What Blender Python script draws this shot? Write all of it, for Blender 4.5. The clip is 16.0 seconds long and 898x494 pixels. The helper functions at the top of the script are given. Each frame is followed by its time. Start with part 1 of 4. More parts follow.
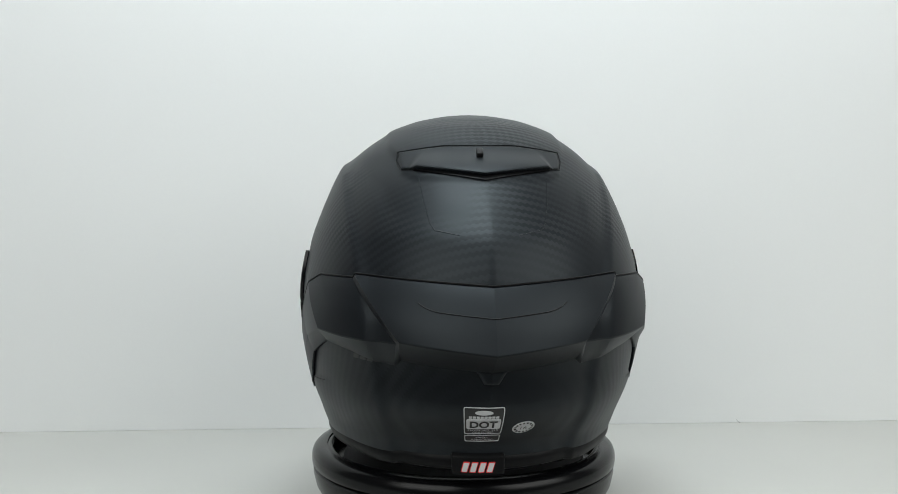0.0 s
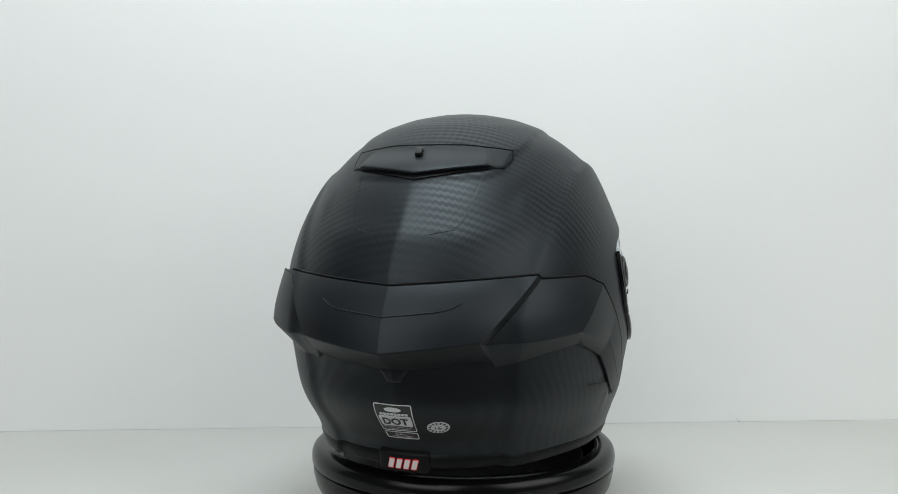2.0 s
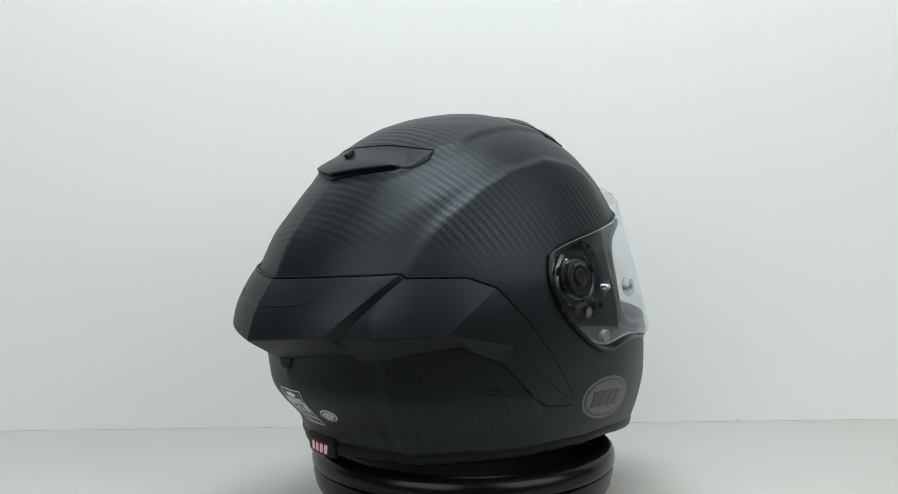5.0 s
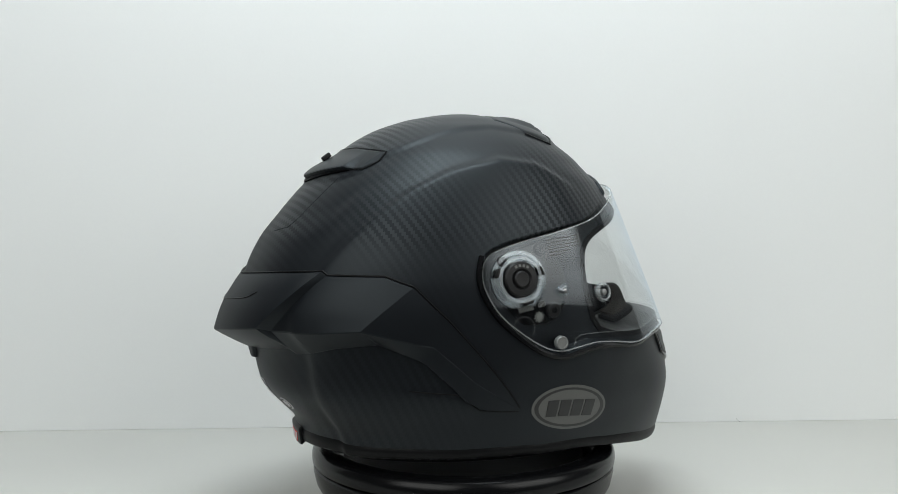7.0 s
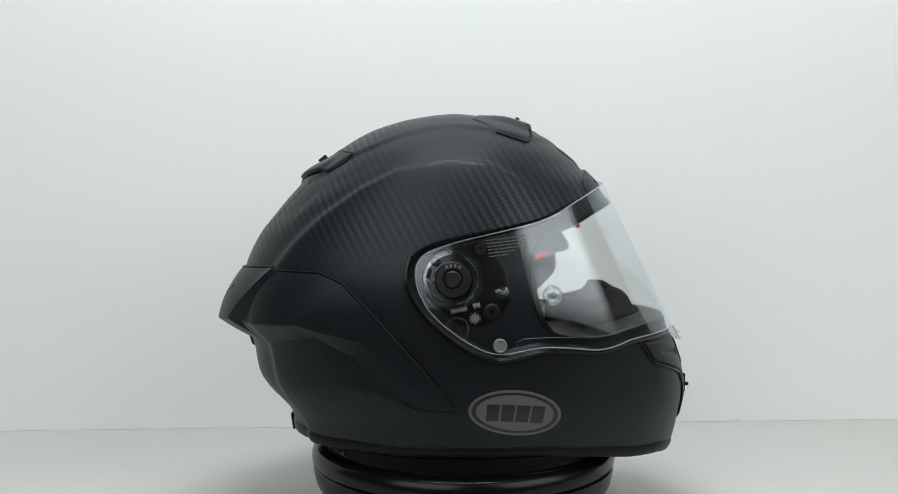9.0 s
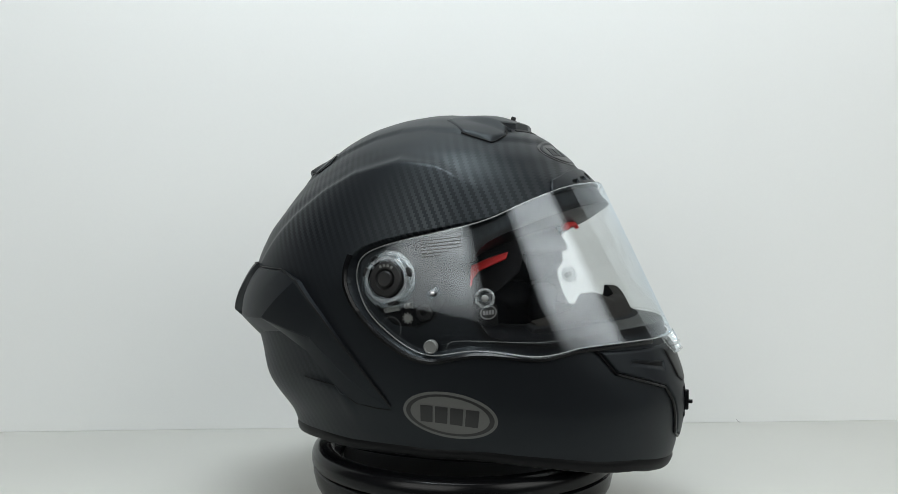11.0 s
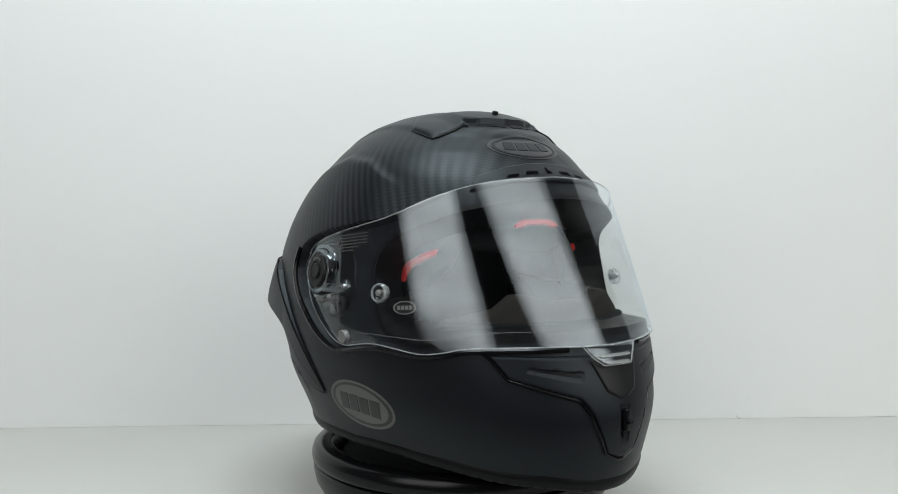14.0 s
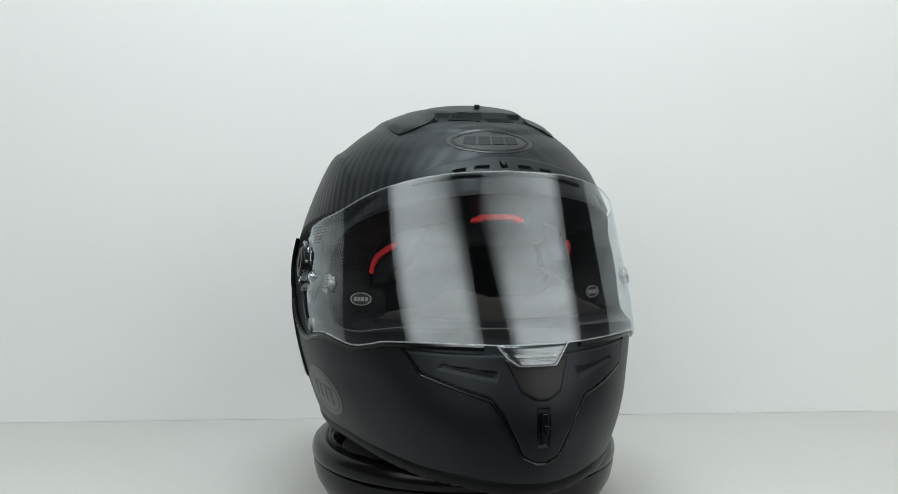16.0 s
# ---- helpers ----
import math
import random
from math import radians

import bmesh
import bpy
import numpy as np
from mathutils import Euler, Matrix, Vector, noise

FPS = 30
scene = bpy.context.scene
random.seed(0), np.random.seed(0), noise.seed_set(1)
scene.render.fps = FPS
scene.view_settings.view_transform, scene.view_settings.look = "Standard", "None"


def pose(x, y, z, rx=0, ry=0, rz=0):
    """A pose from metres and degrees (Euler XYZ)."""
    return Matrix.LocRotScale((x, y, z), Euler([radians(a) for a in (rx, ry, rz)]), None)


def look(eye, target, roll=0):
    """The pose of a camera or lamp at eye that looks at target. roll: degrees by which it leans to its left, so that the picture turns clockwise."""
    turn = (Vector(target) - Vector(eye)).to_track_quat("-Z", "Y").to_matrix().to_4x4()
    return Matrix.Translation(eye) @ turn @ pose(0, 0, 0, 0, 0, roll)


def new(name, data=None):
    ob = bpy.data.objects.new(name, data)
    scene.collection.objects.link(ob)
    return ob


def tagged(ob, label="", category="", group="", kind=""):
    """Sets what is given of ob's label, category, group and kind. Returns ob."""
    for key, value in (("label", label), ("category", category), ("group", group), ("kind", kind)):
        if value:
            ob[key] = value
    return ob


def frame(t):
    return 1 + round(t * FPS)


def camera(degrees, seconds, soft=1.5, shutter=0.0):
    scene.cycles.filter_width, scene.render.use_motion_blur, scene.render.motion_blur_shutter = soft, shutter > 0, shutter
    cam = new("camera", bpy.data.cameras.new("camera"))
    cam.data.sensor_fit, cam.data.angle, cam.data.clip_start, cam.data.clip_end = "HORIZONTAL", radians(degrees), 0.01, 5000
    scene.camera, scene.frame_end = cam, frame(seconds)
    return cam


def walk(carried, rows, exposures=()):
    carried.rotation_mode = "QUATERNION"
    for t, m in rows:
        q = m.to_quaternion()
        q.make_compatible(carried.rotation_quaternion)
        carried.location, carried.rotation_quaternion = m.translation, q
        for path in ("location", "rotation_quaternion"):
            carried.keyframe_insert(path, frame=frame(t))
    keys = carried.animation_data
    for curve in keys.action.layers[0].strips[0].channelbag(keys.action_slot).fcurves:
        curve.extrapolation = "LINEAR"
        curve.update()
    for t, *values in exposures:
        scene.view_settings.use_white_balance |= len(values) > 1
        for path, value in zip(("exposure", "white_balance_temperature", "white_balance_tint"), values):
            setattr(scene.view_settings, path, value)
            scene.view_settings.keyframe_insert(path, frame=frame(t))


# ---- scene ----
cam = camera(51.87, 16.0, 0.7)
CAMERA_AT, TILT = (-0.0108, -0.70, 0.2273), 87.30
walk(cam, [(t, pose(*CAMERA_AT, TILT + d)) for t, d in (
    (0.0, 0.13), (0.5, 0.10), (1.0, 0.08), (2.0, 0.08), (3.0, 0.09), (3.5, 0.08), (4.0, 0.03), (4.2, 0.02), (6.3, 0.11), (7.0, 0.07), (8.0, 0.0), (8.5, -0.03),
    (9.0, 0.05), (9.2, 0.06), (11.3, 0.13), (11.5, 0.14), (12.0, 0.03), (12.5, -0.03), (13.0, -0.04), (13.5, -0.10), (14.0, -0.11), (14.5, -0.24),
    (15.0, -0.20), (15.5, -0.24), (16.0, -0.44))])

# ---- light ----
world = bpy.data.worlds.new("room")
scene.world = world
world.use_nodes = True
world.node_tree.nodes["Background"].inputs[0].default_value = (0.8, 0.9, 1, 1)
world.node_tree.nodes["Background"].inputs[1].default_value = 0.15
scene.view_settings.exposure = 0.0


def area(name, m, wide, high, watts, colour):
    data = bpy.data.lights.new(name, "AREA")
    data.shape, data.size, data.size_y, data.energy, data.color = "RECTANGLE", wide, high, watts, colour
    # the diffuser is brightest in its middle and falls off towards its frame
    data.use_nodes = True
    t = data.node_tree
    at, xyz, glow = t.nodes.new("ShaderNodeNewGeometry"), t.nodes.new("ShaderNodeSeparateXYZ"), t.nodes["Emission"]
    t.links.new(at.outputs["Parametric"], xyz.inputs[0])
    falls = []
    for k, edge in ((0, 0.2), (1, 0.3)):
        away, fall = t.nodes.new("ShaderNodeMath"), t.nodes.new("ShaderNodeMapRange")
        away.operation, away.inputs[1].default_value = "PINGPONG", 0.5
        fall.interpolation_type = "SMOOTHSTEP"
        fall.inputs["From Max"].default_value, fall.inputs["To Min"].default_value, fall.inputs["To Max"].default_value = edge, 0.25, 1.12
        t.links.new(xyz.outputs[k], away.inputs[0]), t.links.new(away.outputs[0], fall.inputs["Value"])
        falls.append(fall)
    both = t.nodes.new("ShaderNodeMath")
    both.operation = "MULTIPLY"
    t.links.new(falls[0].outputs[0], both.inputs[0]), t.links.new(falls[1].outputs[0], both.inputs[1])
    t.links.new(both.outputs[0], glow.inputs["Strength"])
    ob = new(name, data)
    ob.matrix_world = m
    return ob


def ring_lamp(name, az, el, far, wide, high, watts, colour):
    """A soft panel that faces the turntable from behind the camera: azimuth from the camera's side, height and distance."""
    c = Vector((0, 0, 0.2))
    way = Vector((math.sin(radians(az)) * math.cos(radians(el)), -math.cos(radians(az)) * math.cos(radians(el)), math.sin(radians(el))))
    return area(name, look(c + way * far, c), wide, high, watts, colour)


ring_lamp("light_panel", -29, 27.5, 1.6, 1.4, 1.5, 15.0, (0.985, 1.0, 0.968))
ring_lamp("light_panel", 52.5, 28, 1.6, 1.5, 1.5, 17.2, (0.985, 1.0, 0.968))
# added lamp with no known source: brightens and cools the upper back board
area("light_panel", look((-0.05, -0.25, 1.25), (-0.05, 0.25, 0.75)), 0.8, 0.3, 12.6, (0.905, 1.0, 1.035))
area("light_panel", look((0.05, -0.3, 1.45), (0.02, -0.05, 0.2)), 0.9, 0.6, 3.2, (0.945, 1.0, 1.01))


# ---- materials ----
def mat(name, colour, rough=0.5, metal=0.0, grain=0.0, grain_size=900.0, cloud=0.0, cloud_size=9.0, bump=0.0, **more):
    """A painted or moulded surface: fine grain and broad clouds in colour and gloss, and a fine relief."""
    m = bpy.data.materials.new(name)
    m.use_nodes = True
    t = m.node_tree
    b = t.nodes["Principled BSDF"]
    b.inputs["Base Color"].default_value = (*colour, 1)
    b.inputs["Roughness"].default_value = rough
    b.inputs["Metallic"].default_value = metal
    for k, v in more.items():
        b.inputs[k.replace("_", " ")].default_value = v
    if grain or cloud or bump:
        at = t.nodes.new("ShaderNodeTexCoord")
        fine, broad = t.nodes.new("ShaderNodeTexNoise"), t.nodes.new("ShaderNodeTexNoise")
        for n, s, d in ((fine, grain_size, 2), (broad, cloud_size, 4)):
            n.inputs["Scale"].default_value, n.inputs["Detail"].default_value = s, d
            t.links.new(at.outputs["Object"], n.inputs["Vector"])
        val = t.nodes.new("ShaderNodeMath")
        val.operation = "MULTIPLY_ADD"
        val.inputs[1].default_value, val.inputs[2].default_value = grain * 2, 1 - grain
        t.links.new(fine.outputs["Fac"], val.inputs[0])
        two = t.nodes.new("ShaderNodeMath")
        two.operation = "MULTIPLY_ADD"
        two.inputs[1].default_value, two.inputs[2].default_value = cloud * 2, 1 - cloud
        t.links.new(broad.outputs["Fac"], two.inputs[0])
        both = t.nodes.new("ShaderNodeMath")
        both.operation = "MULTIPLY"
        t.links.new(val.outputs[0], both.inputs[0]), t.links.new(two.outputs[0], both.inputs[1])
        tint = t.nodes.new("ShaderNodeVectorMath")
        tint.operation = "SCALE"
        tint.inputs[0].default_value = colour
        t.links.new(both.outputs[0], tint.inputs["Scale"])
        t.links.new(tint.outputs[0], b.inputs["Base Color"])
        gloss = t.nodes.new("ShaderNodeMath")
        gloss.operation = "MULTIPLY"
        gloss.inputs[1].default_value = rough
        t.links.new(two.outputs[0], gloss.inputs[0])
        t.links.new(gloss.outputs[0], b.inputs["Roughness"])
        if bump:
            r = t.nodes.new("ShaderNodeBump")
            r.inputs["Strength"].default_value, r.inputs["Distance"].default_value = bump, 0.0004
            t.links.new(fine.outputs["Fac"], r.inputs["Height"])
            t.links.new(r.outputs["Normal"], b.inputs["Normal"])
    return m


def carbon(name, colour, rough):
    """Matt-lacquered twill, laid over the shell from the side: two over and two under, stepping by one from row to row."""
    m = mat(name, colour, rough, Specular_IOR_Level=0.27, Specular_Tint=(0.84, 0.95, 1, 1))
    t = m.node_tree
    b = t.nodes["Principled BSDF"]
    at, xyz = t.nodes.new("ShaderNodeTexCoord"), t.nodes.new("ShaderNodeSeparateXYZ")
    t.links.new(at.outputs["Object"], xyz.inputs[0])

    def calc(op, p, q=None, r=None):
        n = t.nodes.new("ShaderNodeMath")
        n.operation = op
        for k, v in enumerate((p, q, r)):
            if v is None:
                continue
            if isinstance(v, (int, float)):
                n.inputs[k].default_value = v
            else:
                t.links.new(v, n.inputs[k])
        return n.outputs[0]
    x, y, z = xyz.outputs[0], xyz.outputs[1], xyz.outputs[2]
    side = calc("ABSOLUTE", y)
    u = calc("MULTIPLY", calc("ADD", x, calc("MULTIPLY", side, 0.22)), 1 / 0.00145)
    v = calc("MULTIPLY", calc("ADD", z, calc("MULTIPLY", side, -0.45)), 1 / 0.0026)
    cell = calc("FLOORED_MODULO", calc("ADD", calc("FLOOR", u), calc("FLOOR", v)), 4)
    over = calc("LESS_THAN", cell, 2)
    # each tow is rounded across its width
    across = calc("ADD", calc("MULTIPLY", over, calc("FRACT", u)), calc("MULTIPLY", calc("SUBTRACT", 1, over), calc("FRACT", v)))
    hump = calc("SINE", calc("MULTIPLY", across, math.pi))
    # noise fades the weave's colour and gloss, standing in for light catching it unevenly
    patchy = t.nodes.new("ShaderNodeTexNoise")
    patchy.inputs["Scale"].default_value, patchy.inputs["Detail"].default_value = 11, 3
    t.links.new(at.outputs["Object"], patchy.inputs["Vector"])
    show = t.nodes.new("ShaderNodeMapRange")
    show.inputs["From Min"].default_value, show.inputs["From Max"].default_value = 0.38, 0.66
    t.links.new(patchy.outputs["Fac"], show.inputs["Value"])
    upper, rear = t.nodes.new("ShaderNodeMapRange"), t.nodes.new("ShaderNodeMapRange")
    for n, v, lo, hi in ((upper, z, 0.035, 0.06), (rear, x, -0.02, -0.05)):
        n.inputs["From Min"].default_value, n.inputs["From Max"].default_value = lo, hi
        t.links.new(v, n.inputs["Value"])
    shown = calc("MULTIPLY", show.outputs[0], calc("MAXIMUM", upper.outputs[0], calc("MULTIPLY", rear.outputs[0], 0.42)))
    weave = calc("MULTIPLY", calc("SUBTRACT", over, 0.5), shown)
    level = calc("MULTIPLY_ADD", weave, 0.5, 1.0)
    tint = t.nodes.new("ShaderNodeVectorMath")
    tint.operation = "SCALE"
    tint.inputs[0].default_value = colour
    t.links.new(level, tint.inputs["Scale"])
    t.links.new(tint.outputs[0], b.inputs["Base Color"])
    t.links.new(calc("MULTIPLY_ADD", weave, -0.06, rough), b.inputs["Roughness"])
    t.links.new(calc("MULTIPLY_ADD", weave, 0.17, 0.27), b.inputs["Specular IOR Level"])
    relief = t.nodes.new("ShaderNodeBump")
    relief.inputs["Strength"].default_value, relief.inputs["Distance"].default_value = 0.1, 0.0003
    t.links.new(calc("MULTIPLY", calc("ADD", hump, over), shown), relief.inputs["Height"])
    t.links.new(relief.outputs["Normal"], b.inputs["Normal"])
    return m


def clear(name, tint, rough=0.03, least=0.08):
    """Clear polycarbonate sheet: light passes straight through, the gloss grows towards grazing angles."""
    m = bpy.data.materials.new(name)
    m.use_nodes = True
    t = m.node_tree
    t.nodes.remove(t.nodes["Principled BSDF"])
    through_it, gloss, mix, angle, power, scale = (t.nodes.new("ShaderNode" + k) for k in ("BsdfTransparent", "BsdfGlossy", "MixShader", "LayerWeight", "Math", "Math"))
    through_it.inputs[0].default_value = (*tint, 1)
    gloss.inputs[0].default_value = (0.87, 0.935, 1.0, 1)
    gloss.inputs["Roughness"].default_value = rough
    angle.inputs["Blend"].default_value = 0.5
    power.operation, power.inputs[1].default_value = "POWER", 4.5
    scale.operation, scale.inputs[1].default_value, scale.inputs[2].default_value = "MULTIPLY_ADD", 1 - least, least
    t.links.new(angle.outputs["Facing"], power.inputs[0])
    t.links.new(power.outputs[0], scale.inputs[0])
    # wiped smears on the sheet break the gloss
    at, stretch, smear, wipe, worn = (t.nodes.new("ShaderNode" + k) for k in ("TexCoord", "Mapping", "TexNoise", "MapRange", "Math"))
    stretch.inputs["Scale"].default_value = (14, 14, 55)
    stretch.inputs["Rotation"].default_value = (0.35, 0.2, 0)
    smear.inputs["Scale"].default_value, smear.inputs["Detail"].default_value, smear.inputs["Roughness"].default_value = 1.0, 6, 0.6
    wipe.inputs["From Min"].default_value, wipe.inputs["From Max"].default_value = 0.3, 0.7
    wipe.inputs["To Min"].default_value, wipe.inputs["To Max"].default_value = 0.62, 1.22
    worn.operation = "MULTIPLY"
    t.links.new(at.outputs["Object"], stretch.inputs["Vector"])
    t.links.new(stretch.outputs[0], smear.inputs["Vector"])
    t.links.new(smear.outputs["Fac"], wipe.inputs["Value"])
    t.links.new(scale.outputs[0], worn.inputs[0])
    t.links.new(wipe.outputs[0], worn.inputs[1])
    t.links.new(worn.outputs[0], mix.inputs[0])
    t.links.new(through_it.outputs[0], mix.inputs[1])
    t.links.new(gloss.outputs[0], mix.inputs[2])
    t.links.new(mix.outputs[0], t.nodes["Material Output"].inputs[0])
    return m


WHITE = mat("white_board", (0.67, 0.68, 0.675), 0.7, cloud=0.02, cloud_size=5, grain=0.01, grain_size=400)
TABLE = mat("grey_white_board", (0.47, 0.47, 0.446), 0.5, cloud=0.04, cloud_size=7, grain=0.015, grain_size=500)
ROOM = mat("grey_room_paint", (0.24, 0.245, 0.25), 0.8, cloud=0.05, cloud_size=2)
CARBON = carbon("matt_carbon_weave", (0.0056, 0.0064, 0.0083), 0.43)
BLACK = mat("matt_black_lacquer", (0.0056, 0.0064, 0.0083), 0.44, cloud=0.08, cloud_size=22, grain=0.05, bump=0.05, Specular_IOR_Level=0.27, Specular_Tint=(0.84, 0.95, 1, 1))
DARK = mat("black_moulded_plastic", (0.008, 0.008, 0.0085), 0.4, cloud=0.08, cloud_size=25, grain=0.08, bump=0.1, Specular_IOR_Level=0.22)
RUBBER = mat("black_rubber", (0.004, 0.0042, 0.0048), 0.42, grain=0.06, bump=0.04, Specular_IOR_Level=0.13)
GLOSS = mat("satin_black_plastic", (0.004, 0.0042, 0.0048), 0.22, cloud=0.12, cloud_size=14, grain=0.03, Specular_IOR_Level=0.2)
PAD = mat("black_fabric", (0.006, 0.0062, 0.007), 0.95, grain=0.4, grain_size=700, bump=0.3, Specular_IOR_Level=0.15)
BROWN = mat("dark_brown_foam", (0.012, 0.0105, 0.009), 0.85, grain=0.3, grain_size=600, bump=0.15, Specular_IOR_Level=0.2)
RED = mat("red_fabric", (0.75, 0.03, 0.03), 0.7, grain=0.15, grain_size=800, bump=0.3)
GREY = mat("reflective_grey_print", (0.085, 0.086, 0.082), 0.5, grain=0.06)
FAINT = mat("dark_grey_gloss_print", (0.007, 0.0075, 0.0085), 0.36)
SILVER = mat("silver_print", (0.55, 0.56, 0.57), 0.4, cloud=0.12, cloud_size=120)
LABEL = mat("black_label_film", (0.006, 0.006, 0.0065), 0.35)
CHROME = mat("bright_steel", (0.75, 0.76, 0.77), 0.16, 1.0, cloud=0.15, cloud_size=200)
CLEAR = clear("clear_visor_sheet", (0.955, 0.965, 0.96), 0.055, 0.118)
CRYSTAL = clear("clear_moulded_plastic", (0.9, 0.92, 0.92), 0.06, 0.1)
EDGE = mat("frosted_clear_edge", (0.5, 0.52, 0.52), 0.2, Alpha=0.34)
HAIR = mat("faint_moulded_line", (0.5, 0.52, 0.52), 0.3, Alpha=0.15)
TAG = mat("dull_silver_print", (0.27, 0.275, 0.28), 0.5, cloud=0.1, cloud_size=200)
STUD = mat("dull_pale_metal", (0.19, 0.195, 0.19), 0.45, 0.3, cloud=0.15, cloud_size=250)
# ---- helmet body: a smooth closed form seen from its own centre ----
SIDE = np.array([  # height, rear reach, front reach
    (-124, -100, 116), (-118, -108, 134), (-114, -112, 142), (-108, -116, 150), (-100, -122, 155), (-91, -126, 158), (-80, -127, 160), (-72, -129, 161.5), (-64, -137, 163),
    (-55, -146, 163.5), (-46, -153, 162), (-36, -156, 159.5), (-24, -158.5, 155), (-8, -163.5, 149.5), (10, -167, 142), (29, -165, 133.5),
    (41, -161, 128), (58, -152, 120), (69, -144, 114), (80, -134.8, 107), (90, -125.5, 100.5), (98, -116.7, 93.5), (110.4, -100.5, 83),
    (119.8, -89, 71), (126.3, -78.5, 61.5), (132, -67.5, 50), (139, -46, 29), (143, -24, 9), (144.6, -8, -5)], float) / 1000
WIDE = np.array([(-124, 84), (-110, 90), (-99, 95), (-86, 101), (-75, 106.5), (-55, 113.5), (-43, 116), (-28, 119), (-10, 121.5), (15, 122.5),
                 (28, 122), (41, 119.5), (59, 114), (74, 107.5), (90, 99.5), (103, 92.5), (112.8, 85.5), (120, 77), (126, 68.5), (132, 58.5), (139, 40),
                 (143, 20.5), (144.6, 1.5)], float) / 1000
MIDX = -0.005
HUB = np.array((0.0, 0.0, 0.02))


def smooth_table(t, v):
    """A dense, softly rounded copy of a table of values over t."""
    s = np.concatenate([[0], np.cumsum(np.hypot(np.diff(t), np.diff(v)))])
    d = np.linspace(0, s[-1], 700)
    tt, vv = np.interp(d, s, t), np.interp(d, s, v)
    k = np.hanning(41)
    k /= k.sum()
    pad = lambda q: np.convolve(np.concatenate([2 * q[0] - q[20:0:-1], q, 2 * q[-1] - q[-2:-22:-1]]), k, "valid")
    return pad(tt), pad(vv)


REAR, FRONT, HALF = smooth_table(SIDE[:, 0], SIDE[:, 1]), smooth_table(SIDE[:, 0], SIDE[:, 2]), smooth_table(WIDE[:, 0], WIDE[:, 1])


def outside(p, straight=False):
    """Above zero where p lies outside the plain body (straight: with the visor's straight front)."""
    x, y, z = p[..., 0], p[..., 1], p[..., 2]
    rear, front, half = np.interp(z, *REAR), np.interp(z, *FRONT), np.interp(z, *HALF)
    if straight:
        front = 0.1575 - 0.50 * (z + 0.018)
        half = 0.1232 - 0.11 * (np.maximum(z, -0.03) + 0.018) - 3.0 * np.clip(0.015 - z, 0, 0.045) ** 2
    reach = np.where(x > MIDX, front - MIDX, MIDX - rear)
    g = ((x - MIDX) / np.maximum(reach, 1e-3)) ** 2 + (y / np.maximum(half, 1e-3)) ** 2 - 1
    return np.where(z > 0.1446, 1.0, np.where(z < -0.124, 1.0, g))


def ways(az, el):
    a, e = np.radians(az), np.radians(el)
    return np.stack([np.cos(e) * np.cos(a), np.cos(e) * np.sin(a), np.sin(e)], -1)


def reach_along(d, straight=False):
    lo, hi = np.zeros(d.shape[:-1]), np.full(d.shape[:-1], 0.32)
    for _ in range(34):
        mid = (lo + hi) / 2
        out = outside(HUB + d * mid[..., None], straight) > 0
        lo, hi = np.where(out, lo, mid), np.where(out, mid, hi)
    return (lo + hi) / 2


def sdf(poly, a, e, round_by=0.0):
    """Signed distance, in degrees, of (a, e) from a polygon: below zero inside."""
    q = np.stack([np.asarray(a, float), np.asarray(e, float)], -1)
    best, inside = np.full(q.shape[:-1], 1e9), np.zeros(q.shape[:-1], bool)
    n = len(poly)
    for i in range(n):
        p0, p1 = np.array(poly[i], float), np.array(poly[(i + 1) % n], float)
        s = p1 - p0
        k = np.clip(((q - p0) @ s) / (s @ s), 0, 1)
        best = np.minimum(best, np.hypot(*np.moveaxis(q - p0 - k[..., None] * s, -1, 0)))
        cross = (p0[1] > q[..., 1]) != (p1[1] > q[..., 1])
        at = p0[0] + (q[..., 1] - p0[1]) / (s[1] if s[1] else 1e-9) * s[0]
        inside ^= cross & (q[..., 0] < at)
    return np.where(inside, -best, best) - round_by


def fold(az):
    """Azimuth from the nose, 0 to 180, the same on both sides."""
    return np.abs((np.asarray(az, float) + 180) % 360 - 180)


# ---- mesh helpers ----
def part(name, bm, material, parent=None, label="", sharp=38):
    """Links a bmesh as one mesh object under a thing or a part."""
    data = bpy.data.meshes.new(name)
    bm.to_mesh(data)
    bm.free()
    data.materials.append(material)
    for f in data.polygons:
        f.use_smooth = True
    data.set_sharp_from_angle(angle=radians(sharp))
    ob = new(name, data)
    ob.parent = parent
    return tagged(ob, label)


def box(x0, x1, y0, y1, z0, z1, bevel=0.0, bm=None):
    bm = bm or bmesh.new()
    made = bmesh.ops.create_cube(bm, size=1)["verts"]
    for v in made:
        v.co = Vector(((x0 + x1) / 2 + v.co.x * (x1 - x0), (y0 + y1) / 2 + v.co.y * (y1 - y0), (z0 + z1) / 2 + v.co.z * (z1 - z0)))
    if bevel:
        bmesh.ops.bevel(bm, geom=[e for e in bm.edges if e.verts[0] in made], offset=bevel, segments=3, affect="EDGES", profile=0.5)
    return bm


